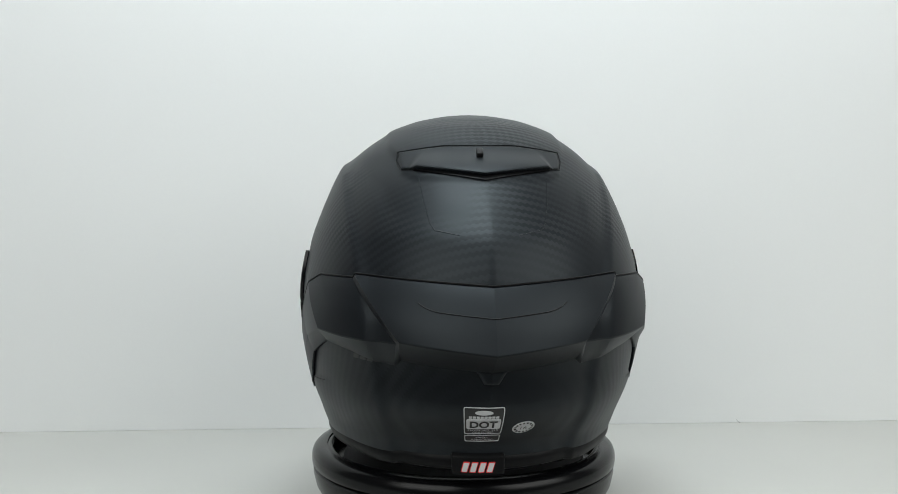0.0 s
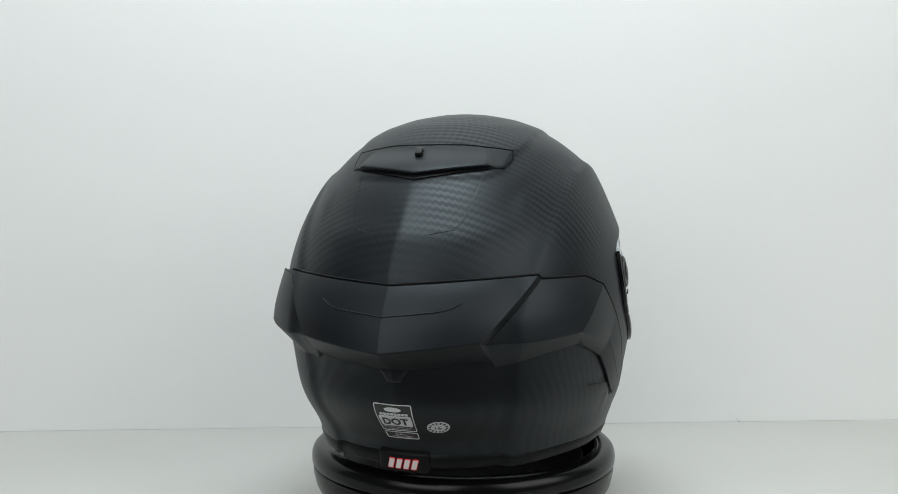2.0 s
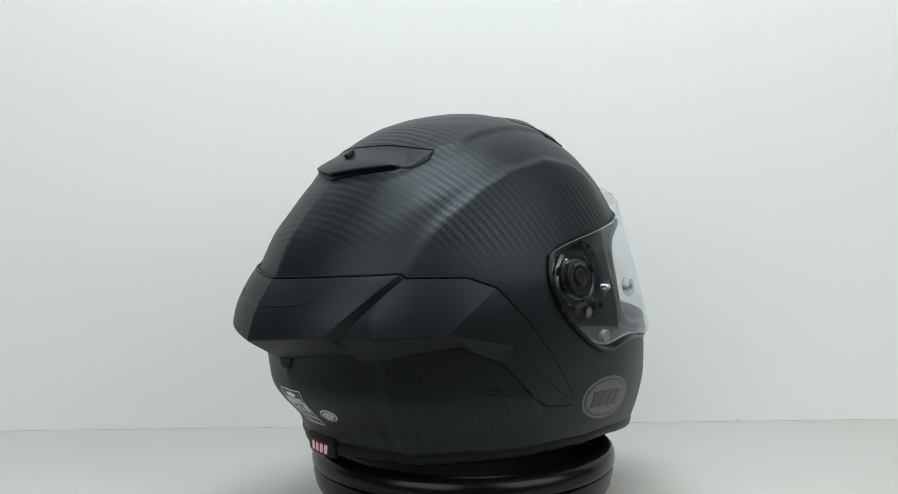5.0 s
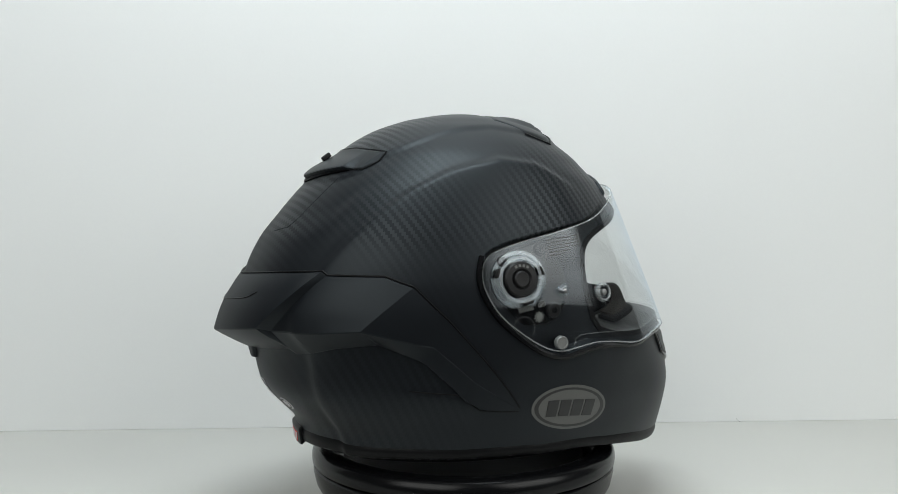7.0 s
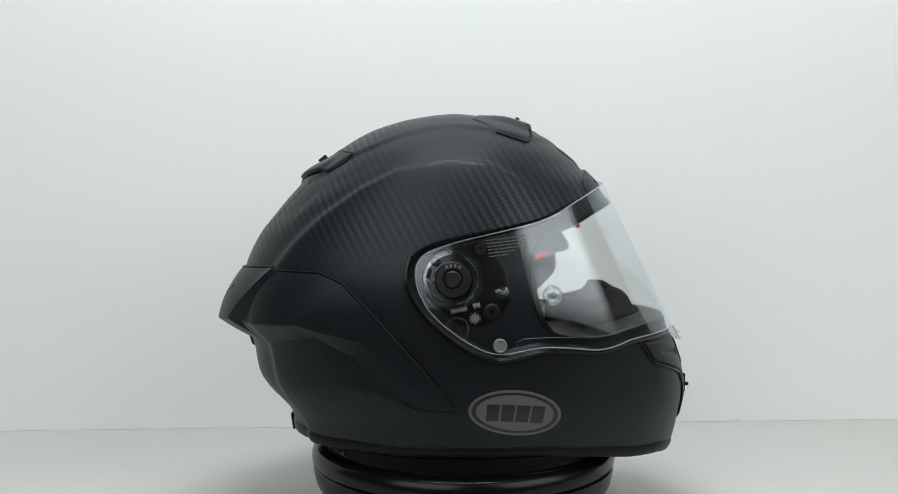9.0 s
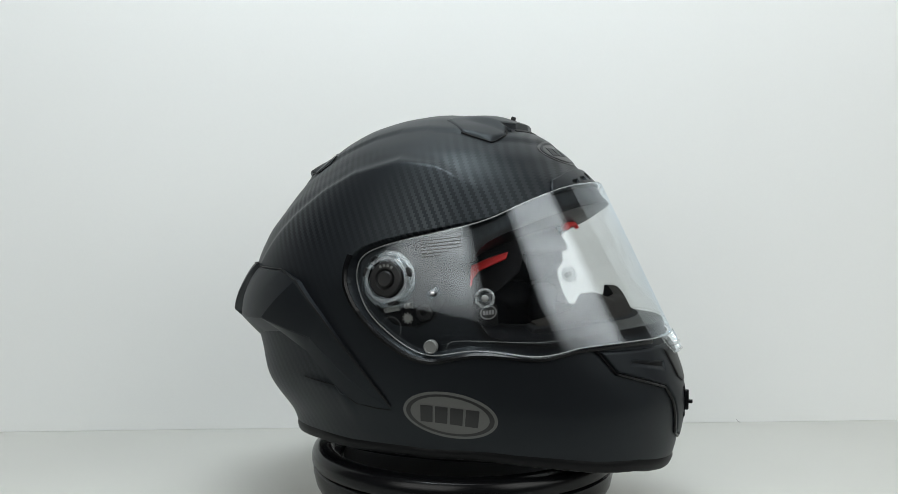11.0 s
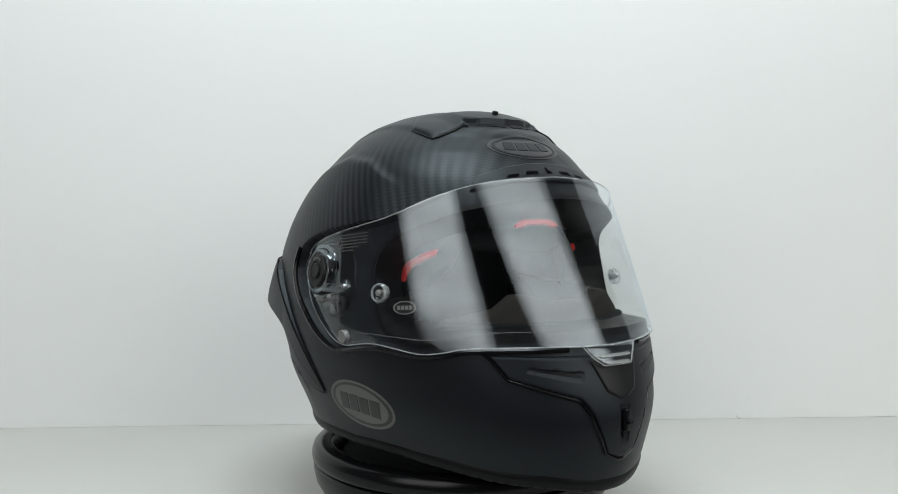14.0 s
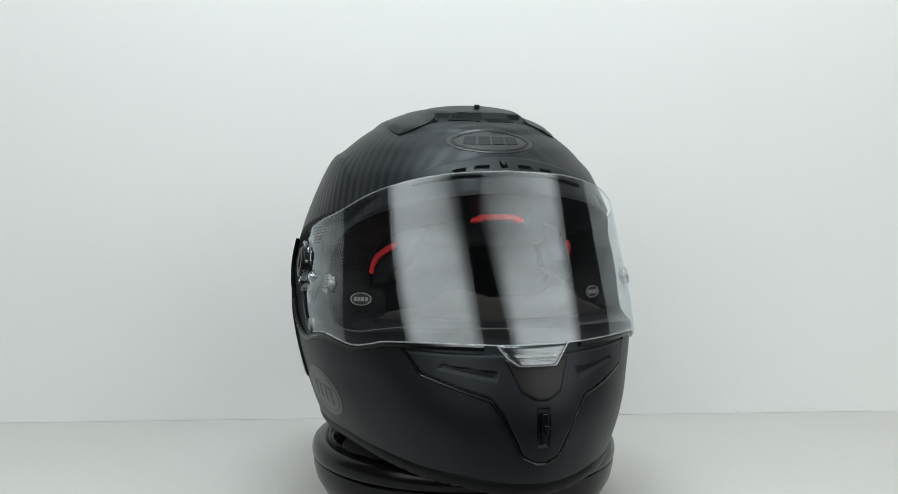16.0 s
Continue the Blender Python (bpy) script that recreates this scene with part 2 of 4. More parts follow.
def lathe(profile, steps=96, bm=None):
    """Turns a line of (radius, height) round z."""
    bm = bm or bmesh.new()
    rings = []
    for r, z in profile:
        rings.append([bm.verts.new((r * math.cos(2 * math.pi * k / steps), r * math.sin(2 * math.pi * k / steps), z)) for k in range(steps)] if r > 1e-6 else [bm.verts.new((0, 0, z))])
    for a, b in zip(rings, rings[1:]):
        for k in range(steps):
            j = (k + 1) % steps
            face = [a[k % len(a)], a[j % len(a)], b[j % len(b)], b[k % len(b)]]
            face = list(dict.fromkeys(face))
            if len(face) > 2:
                bm.faces.new(face)
    bmesh.ops.recalc_face_normals(bm, faces=bm.faces)
    return bm


def table(pairs, v):
    """A value read along a line of (position, value) pairs in rising order."""
    p = np.array(pairs, float)
    return np.interp(v, p[:, 0], p[:, 1])


def soft(v):
    v = np.clip(v, 0, 1)
    return v * v * (3 - 2 * v)


# lines on the helmet, in degrees: azimuth from the nose (0) to the nape (180), and height seen from the hub
def cut_corners(line, closed=True):
    """The line with its corners cut once, which rounds it."""
    ends = list(zip(line, line[1:] + line[:1] if closed else line[1:]))
    new_line = [q for p0, p1 in ends for q in ((p0[0] * 0.75 + p1[0] * 0.25, p0[1] * 0.75 + p1[1] * 0.25), (p0[0] * 0.25 + p1[0] * 0.75, p0[1] * 0.25 + p1[1] * 0.75))]
    return new_line if closed else line[:1] + new_line[1:-1] + line[-1:]


VISOR_LINE = [(106.2, 6.5), (105.2, 11), (101.5, 13.8), (92, 16.9), (76, 20), (62, 22.7), (50, 27.5), (39, 30.8), (28, 33.4), (16, 35), (0, 35.8), (-9, 35.8),
         (-9, -11.6), (9.5, -11.6), (21.5, -11.7), (37, -12.8), (42, -14.3), (49, -15.8), (57, -15.3), (66, -15.1), (73.5, -16.8),
         (79, -18), (85, -16.8), (92, -13), (100.5, -6.5), (105, 1)]
VISOR = cut_corners(VISOR_LINE)
PORT = cut_corners([(63, 16.5), (67, 11), (67.5, 1), (63.5, -11.5), (57, -13.2), (47, -13), (38, -11.3), (22, -9.4), (0, -9), (-9, -9), (-9, 29), (0, 29), (16, 28.3), (28, 26.8), (39, 24.6),
        (48, 21.8), (56, 19.6)])
BAND = [(0, 56), (35, 57), (52, 56.6), (75, 60.5), (94, 62), (111, 59.7), (125, 55), (136, 48.5), (147, 42.5), (152, 36), (158, 33), (180, 31)]
BULGE = [(50, 29), (69, 36), (81, 41.3), (97, 42.6), (116, 37), (127, 30.3), (137, 20.5), (143.9, 11.6), (147.7, 5.4), (152, -4), (150, -60), (50, -60)]
FIN = [(98, -32.5), (107, -32), (113.3, -27.3), (126.5, -25.2), (140, -24)]
RIM = [(0, -36.3), (17, -37), (29, -39.1), (52, -42), (82, -44.2), (113, -43.1), (135, -41.1), (151, -39.3), (168, -38.3), (180, -38)]


def fin_rise(a, el):
    f = el - table(FIN, a)
    return 0.0016 * soft((a - 106) / 6) * soft((134 - a) / 18) * np.where(f > 0, np.exp(-(f / 0.6) ** 2), np.exp(-(f / 5.0) ** 2))


def rise(az, el):
    """How far the shell's ridges and bands stand above the plain body, in metres."""
    a, el = fold(az), np.asarray(el, float)
    up = el - table(BAND, a)
    h = 0.0013 * (soft(up / 3.0 + 0.5) - 1) * soft((up + 20) / 9)
    d = sdf(BULGE, a, el)
    h = h + 0.0024 * soft((a - 58) / 18) * np.where(d > 0, np.exp(-(d / 2.4) ** 2), np.exp(-(d / 15) ** 2))
    # two flat facets meet in a keel down the nape
    k = (180 - a) / 12.0
    h = h - 0.0021 * k * np.exp(1 - k) * soft((38 - el) / 30) * soft((el + 26) / 10)
    if a.size and a.min() > 115:
        return h + fin_rise(a, el)
    h = h - 0.0082 * soft((1.2 - sdf(VISOR, a, el)) / 1.2) * soft((a - 44) / 26)
    h = h + fin_rise(a, el)
    # the chin bar narrows to a keel below the vent and is hollowed beside it
    h = h + 0.001 * np.exp(-(a / 7) ** 2) * soft((-16 - el) / 8) - 0.0018 * np.exp(-((a - 42) / 14) ** 2) * np.exp(-((el + 27) / 8) ** 2)
    return h


def skin(az, el, off=0.0):
    d = ways(az, el)
    return HUB + d * (reach_along(d) + rise(az, el) + off)[..., None]


def sheet(az, el, off=0.0):
    """The visor's own even surface: proud of the brow, sunk into the shell at its sides."""
    d = ways(az, el)
    return HUB + d * (reach_along(d, True) + 0.001 + 0.002 * soft(fold(az) / 45) - 0.0066 * soft((fold(az) - 38) / 64) + off)[..., None]


def patch(test, a0, a1, e0, e1, n, m, off=0.0, thick=0.003, lift=None, back=False, skin=skin):
    """The body's surface where test(az, el, point) is below zero, raised by off (lift: more, by az, el and test), with a rim down to its thickness."""
    az, el = np.meshgrid(a0 if n == 0 else np.linspace(a0, a1, n), e0 if m == 0 else np.linspace(e0, e1, m), indexing="ij")
    plain = skin(az, el)
    f = test(az, el, plain)

    def place(a, e, fv, o):
        p = skin(a, e, o + (lift(a, e, fv) if lift is not None else 0))
        return p
    keep = f < 0
    ids, coords, cut = {}, [], {}

    def vert(i, j):
        if (i, j) not in ids:
            ids[i, j] = len(coords)
            coords.append((az[i, j], el[i, j]))
        return ids[i, j]

    def edge(p, q):
        key = (p, q) if p < q else (q, p)
        if key not in cut:
            p, q = key
            k = f[p] / (f[p] - f[q])
            cut[key] = len(coords)
            coords.append((az[p] + k * (az[q] - az[p]), el[p] + k * (el[q] - el[p])))
        return cut[key]
    faces, rim = [], []
    touched = keep[:-1, :-1] | keep[1:, :-1] | keep[:-1, 1:] | keep[1:, 1:]
    for i, j in zip(*np.nonzero(touched)):
        i, j = int(i), int(j)
        ring = [(i, j), (i + 1, j), (i + 1, j + 1), (i, j + 1)]
        ins = [keep[c] for c in ring]
        if all(ins):
            faces.append([vert(*c) for c in ring])
            continue
        poly, marks = [], []
        for k in range(4):
            c, d = ring[k], ring[(k + 1) % 4]
            if ins[k]:
                poly.append(vert(*c))
            if ins[k] != ins[(k + 1) % 4]:
                e = edge(c, d)
                poly.append(e)
                marks.append((e, ins[k]))
        if len(poly) > 2:
            faces.append(poly)
            if len(marks) == 2:
                out, back_in = (marks[0][0], marks[1][0]) if marks[0][1] else (marks[1][0], marks[0][0])
                rim.append((out, back_in))
    ca = np.array(coords)
    fv = test(ca[:, 0], ca[:, 1], skin(ca[:, 0], ca[:, 1]))
    top = place(ca[:, 0], ca[:, 1], fv, off)
    low = skin(ca[:, 0], ca[:, 1], off - thick)
    bm = bmesh.new()
    tv = [bm.verts.new(p) for p in top]
    lv = {}

    def under(k):
        if k not in lv:
            lv[k] = bm.verts.new(low[k])
        return lv[k]
    for q in faces:
        try:
            bm.faces.new([tv[k] for k in q])
        except ValueError:
            pass
    for a, b in rim:
        if a != b:
            try:
                bm.faces.new([tv[b], tv[a], under(a), under(b)])
            except ValueError:
                pass
    if back:
        for q in faces:
            try:
                bm.faces.new([under(k) for k in reversed(q)])
            except ValueError:
                pass
    bmesh.ops.remove_doubles(bm, verts=bm.verts, dist=1e-5)
    return bm


def spot(az, el, off=0.0, spin=0.0, skin=skin):
    """The pose of a small piece set on the body: z looks out, y up along it."""
    p = skin(np.array([az, az + 0.6, az - 0.6, az, az]), np.array([el, el, el, el + 0.6, el - 0.6]))
    out = Vector(np.cross(p[1] - p[2], p[3] - p[4])).normalized()
    up = Vector(p[3] - p[4])
    up = (up - out * up.dot(out)).normalized()
    side = up.cross(out)
    m = Matrix((side, up, out)).transposed().to_4x4()
    m.translation = Vector(p[0]) + out * off
    return m @ pose(0, 0, 0, 0, 0, spin)


def moved(bm, m):
    bmesh.ops.transform(bm, matrix=m, verts=bm.verts)
    return bm


def rounded(lift_by, edge):
    """A lift that rolls a panel's edge down over edge degrees."""
    return lambda a, e, f: -lift_by * (1 - np.sqrt(np.clip(1 - np.clip(1 + f / edge, 0, 1) ** 2, 0, 1)))


def folded(poly, grow=0.0):
    return lambda az, el, p: sdf(poly, fold(az), el) - grow


def plainly(poly, grow=0.0):
    return lambda az, el, p: sdf(poly, az, el) - grow


def hoop(test, width):
    """The line along a form's edge, so many degrees wide."""
    return lambda az, el, p: np.maximum(test(az, el, p), -test(az, el, p) - width)


def oval(a0, e0, ra, re, lean=0.0):
    c, s = math.cos(radians(lean)), math.sin(radians(lean))

    def test(az, el, p):
        x, y = (az - a0) * c + (el - e0) * s, (el - e0) * c - (az - a0) * s
        return (np.hypot(x / ra, y / re) - 1) * min(ra, re)
    return test


def blocks(a0, e0, wide, high, count, slant, thin=0.72):
    """Slanted plain blocks in a row."""
    polys = []
    for k in range(count):
        x = a0 - wide / 2 + wide * k / count
        w = wide / count * thin
        polys.append([(x - slant, e0 - high / 2), (x + w - slant, e0 - high / 2), (x + w + slant, e0 + high / 2), (x + slant, e0 + high / 2)])
    return lambda az, el, p: np.min([sdf(q, az, el) for q in polys], axis=0)


def print_on(name, test, a0, a1, e0, e1, material, parent, step=0.12, off=0.0004, label=""):
    """A thin print or film that follows the body."""
    return part(name, patch(test, a0, a1, e0, e1, max(6, int((a1 - a0) / step)), max(6, int((e1 - e0) / step)), off, 0.0003), material, parent, label)


def lettering(name, text, a0, e0, wide, high, material, parent, off=0.0007, bold=0.0):
    """Words that follow the body, centred on a0, e0 and fitted into wide by high degrees."""
    curve = bpy.data.curves.new(name, "FONT")
    curve.body, curve.align_x, curve.resolution_u = text, "CENTER", 3
    curve.offset = bold
    holder = bpy.data.objects.new(name, curve)
    scene.collection.objects.link(holder)
    bpy.context.view_layer.update()
    data = bpy.data.meshes.new_from_object(holder.evaluated_get(bpy.context.evaluated_depsgraph_get()))
    bpy.data.objects.remove(holder)
    co = np.array([v.co[:] for v in data.vertices])
    lo, hi = co.min(0), co.max(0)
    x = (co[:, 0] - (lo[0] + hi[0]) / 2) / (hi[0] - lo[0]) * wide + a0
    y = (co[:, 1] - (lo[1] + hi[1]) / 2) / (hi[1] - lo[1]) * high + e0
    for v, p in zip(data.vertices, skin(x, y, off)):
        v.co = p
    data.materials.clear()
    data.materials.append(material)
    ob = new(name, data)
    ob.parent = parent
    return ob


# ---- setting ----
def structure(name, bm, material, label, category):
    return tagged(part(name, bm, material), label, category, kind="structure")


structure("table_top", box(-1.2, 1.2, -0.24, 0.45, -0.02, 0, 0.002), TABLE, "greyish white board lying under the turntable", "table top")
structure("wall_back", moved(box(-1.15, 1.15, 0, 0.02, 0.0, 1.6), pose(0, 0.2425, 0.0002, 0, 0, 3.2)), WHITE, "plain white board standing behind the turntable", "wall")
structure("floor", box(-2.6, 2.6, -3.2, 1.6, -0.78, -0.74), ROOM, "plain grey room floor", "floor")
structure("wall_left", box(-2.64, -2.6, -3.2, 1.6, -0.74, 2.0), ROOM, "plain grey room wall", "wall")
structure("wall_right", box(2.6, 2.64, -3.2, 1.6, -0.74, 2.0), ROOM, "plain grey room wall", "wall")
structure("wall_front", box(-2.6, 2.6, -3.24, -3.2, -0.74, 2.0), ROOM, "plain grey room wall", "wall")
structure("wall_far", box(-2.6, 2.6, 1.6, 1.64, -0.74, 2.0), ROOM, "plain grey room wall", "wall")
structure("ceiling", box(-2.6, 2.6, -3.2, 1.6, 2.0, 2.04), ROOM, "plain grey room ceiling", "ceiling")


def lint_thread():
    """A tiny bent thread lying where the boards meet."""
    bm = bmesh.new()
    rings = []
    for k in range(9):
        q = k / 8
        p = Vector((0.2895 + 0.0045 * q, 0.2568, 0.0006 + 0.0035 * (1 - q) ** 2))
        rings.append([bm.verts.new(p + Vector((0, 0.0003 * math.cos(w), 0.0003 * math.sin(w)))) for w in (0, 2.1, 4.2)])
    for p, q in zip(rings, rings[1:]):
        for j in range(3):
            bm.faces.new((p[j], p[(j + 1) % 3], q[(j + 1) % 3], q[j]))
    return tagged(part("lint_thread", bm, STUD), "tiny grey bent thread lying on the white board", "thread")


lint_thread()


# ---- turntable ----
def turntable(wide=1.018):
    thing = new("turntable")
    turned = lambda line, steps=96: lathe([(r * wide, z) for r, z in line], steps)
    part("base", turned([(0, 0.0), (0.090, 0.0), (0.097, 0.003), (0.104, 0.011), (0.1095, 0.021), (0.1115, 0.030), (0.1115, 0.0335), (0.1105, 0.0345), (0.106, 0.0345), (0.104, 0.032), (0, 0.032)]), GLOSS, thing)
    top = part("platter", turned([(0, 0.0355), (0.108, 0.0355), (0.1114, 0.0358), (0.1123, 0.0370), (0.1126, 0.0400), (0.1123, 0.0435), (0.1112, 0.0464), (0.1092, 0.0484), (0.1062, 0.0494), (0.1018, 0.0499), (0.1012, 0.0497), (0.1007, 0.0489),
                               (0.0998, 0.0492), (0.0985, 0.0490), (0.0965, 0.0472), (0.0945, 0.0420), (0.0935, 0.0392), (0, 0.0390)], 128), GLOSS, thing, "satin black platter with a rounded raised rim")
    part("rubber_mat", turned([(0, 0.0391), (0.088, 0.0391), (0.0895, 0.0398), (0.0885, 0.0408), (0, 0.0410)]), RUBBER, top)
    return tagged(thing, "low round black plastic turntable with a rounded rim", "turntable")


turntable()
helmet = tagged(new("motorcycle_helmet"), "matt black full-face motorcycle helmet with carbon weave and clear visor", "helmet")
SHIFT = Vector((0, -0.003, 0))


def piece(name, bm, material, label="", sharp=38):
    """A part of the helmet, whose middle plane stands a little beside the turntable's axis."""
    ob = part(name, bm, material, helmet, label, sharp)
    ob.location = SHIFT
    return ob


def grid(a0, a1, e0, e1, step=0.6):
    return a0, a1, e0, e1, int((a1 - a0) / step) + 1, int((e1 - e0) / step) + 1


SHELL_AZ = np.concatenate([np.arange(-180, -112, 1.0), np.arange(-112, 112, 0.42), np.arange(112, 180.5, 1.0)])
SHELL_EL = np.concatenate([np.arange(-50, -22, 0.9), np.arange(-22, 40, 0.42), np.arange(40, 89.5, 0.9), [89.9]])


def shell_test(az, el, p):
    return np.maximum(table(RIM, fold(az)) - el, -sdf(PORT, fold(az), el))


shell = piece("shell", patch(shell_test, SHELL_AZ, None, SHELL_EL, None, 0, 0, 0, 0.004), CARBON, "matt carbon-weave shell with moulded ridges")

# ---- rear wing ----
# columns of the wing from the nape forwards: the seam, the trailing edge and the hem, each as azimuth, height and rise in millimetres
WING = np.array([
    ((180, 3.4, 2.4), (180, -8.6, 21.8), (180, -14.8, 0.8)),
    ((147.5, 5.8, 2.9), (161.6, -7.2, 17.4), (159.5, -13.6, -0.3)),
    ((146.5, 4.9, 1.5), (160.0, -8.2, 10.2), (157.4, -15.4, -0.8)),
    ((132, 5.2, 3.2), (146, -8.1, 10.6), (145, -12.9, 0.4)),
    ((124.5, 2.7, 4.8), (136.2, -7.7, 11.5), (134, -12.2, 1.2)),
    ((115.5, -6.5, 3.8), (119.5, -13.2, 3.7), (122.5, -17.5, 2.2)),
    ((105.3, -18.4, 2.4), (108, -24, 2.6), (111, -28.8, 2.4)),
    ((99, -26, 1.8), (100.5, -29, 1.9), (105, -32, 1.8)),
    ((93.5, -32.6, 1.2), (93.5, -32.8, 1.2), (93.7, -32.95, 1.2))], float)


def wing_at(u, v):
    """Azimuth, height and rise at column u (0 at the nape to 8) and row v (0 seam, 1 trailing edge, 2 hem)."""
    rows = [[np.interp(u, np.arange(len(WING)), WING[:, r, k]) for k in range(3)] for r in range(3)]
    first = v <= 1
    q = np.where(first, v, v - 1)
    return [np.where(first, rows[0][k] * (1 - q) + rows[1][k] * q, rows[1][k] * (1 - q) + rows[2][k] * q) for k in range(3)]


def wing_mesh():
    """A faceted blade: columns fan from the nape to both sides, rows run along the seam, the trailing edge and the hem."""
    half = np.concatenate([k + np.arange(n) / n for k, n in enumerate((24, 4, 14, 12, 16, 12, 8, 6))] + [[8.0]])
    rows = np.concatenate([[0, 0.02], np.arange(1, 16) / 16, [0.985, 1, 1.03], 1 + np.arange(1, 10) / 10, [1.96, 2]])
    bm = bmesh.new()
    grid_of = []
    for side, us in ((1, half), (-1, half[1:])):
        u, v = np.meshgrid(us, rows, indexing="ij")
        az, el, h = wing_at(u, v)
        h = h - np.where((v == 0) | (v == 2), 0.8, 0.0) - np.where(v == 1, 0.25, 0.0)
        p = skin(az * side, el, h / 1000)
        ends = [skin(az[:, k] * side, el[:, k], -0.004) for k in (0, -1)]
        lines = [[bm.verts.new(e) for e in (ends[0][i], *p[i], ends[1][i])] for i in range(len(us))]
        grid_of.append(lines)
    for lines in (grid_of[0], [grid_of[0][0]] + grid_of[1]):
        for p, q in zip(lines, lines[1:]):
            for k in range(len(p) - 1):
                bm.faces.new((p[k], p[k + 1], q[k + 1], q[k]))
    bmesh.ops.remove_doubles(bm, verts=bm.verts, dist=1e-6)
    bmesh.ops.recalc_face_normals(bm, faces=bm.faces)
    return bm


def cord(points, radius, off=0.0, closed=False, height=None, step=0.5, skin=skin):
    """A thin round bead laid on the body along a line of (azimuth, height)."""
    pts = np.array(points + points[:1] if closed else points, float)
    s = np.concatenate([[0], np.cumsum(np.hypot(*np.diff(pts, axis=0).T))])
    d = np.linspace(0, s[-1], max(4, int(s[-1] / step)))
    az, el = np.interp(d, s, pts[:, 0]), np.interp(d, s, pts[:, 1])
    at = skin(az, el, off + (height(az, el) if height else 0))
    out = ways(az, el)
    bm = bmesh.new()
    rings = []
    for k in range(len(at)):
        way = at[min(k + 1, len(at) - 1)] - at[max(k - 1, 0)]
        if closed and k in (0, len(at) - 1):
            way = at[1] - at[-2]
        way = way / (np.linalg.norm(way) + 1e-9)
        side = np.cross(way, out[k])
        side /= np.linalg.norm(side) + 1e-9
        up = np.cross(side, way)
        rings.append([bm.verts.new(at[k] + radius * (math.cos(w) * side + math.sin(w) * up)) for w in np.arange(6) * math.pi / 3])
    for p, q in zip(rings, rings[1:]):
        for k in range(6):
            bm.faces.new((p[k], p[(k + 1) % 6], q[(k + 1) % 6], q[k]))
    bmesh.ops.remove_doubles(bm, verts=bm.verts, dist=1e-6)
    bmesh.ops.recalc_face_normals(bm, faces=bm.faces)
    return bm


def both(half):
    """A half line from the nape (180) mirrored round to the other side."""
    return half + [(360 - x, y) for x, y in half[::-1] if x < 179.9]


wing = piece("rear_wing", wing_mesh(), BLACK, "matt black faceted rear wing with a pointed trailing edge", 9)
TOP_EDGE = [tuple(c[0]) for c in WING[::-1]]
part("seam", cord(both([(a, e + 0.15) for a, e, _ in TOP_EDGE]), 0.0007, 0.0, height=lambda az, el: 0.001 * table([(a, h - 0.5) for a, _, h in TOP_EDGE], fold(az))), RUBBER, wing, "dark gap along the wing")
LINE = [[float(q) for q in wing_at(np.array(u), np.array(v))] for u, v in ((0.55, 0.36), (0.5, 0.43), (0.43, 0.465), (0.25, 0.475), (0.0, 0.48))]
part("moulded_line", cord(both([(a, e) for a, e, _ in LINE]), 0.0004, 0.0001, height=lambda az, el: 0.001 * table([(a, h) for a, _, h in LINE], fold(az))), DARK, wing)
part("nape_nub", patch(folded([(176.2, -13.6), (178.4, -17.2), (192, -17.2), (192, -13.6)]), *grid(174, 186, -18, -13, 0.25), 0.0028, 0.004, rounded(0.002, 1.0)), BLACK, wing, "small black moulded nub under the wing")

for s in (-1, 1):
    part("crease", cord([(s * x, y) for x, y in ((127, -24.9), (113.3, -27.0), (106.8, -32.2), (99, -33.4), (93.4, -33.7))], 0.0004, 0.0), RUBBER, shell)

# ---- rim ----
piece("rim_trim", patch(lambda az, el, p: np.maximum(el - table(RIM, fold(az)), table(RIM, fold(az)) - 3.0 - el), *grid(-180, 180, -50, -34, 0.5), 0.0012, 0.012,
                        lambda a, e, f: -0.0022 * np.clip(1 + f / 0.9, 0, 1) ** 2), RUBBER, "black rubber edge trim round the neck opening")
piece("neck_roll", patch(lambda az, el, p: np.maximum(el - table(RIM, fold(az)) + 2.6, -0.1003 - p[..., 2]), *grid(-180, 180, -62, -36, 0.9), -0.010, 0.02), PAD, "black padded neck roll")

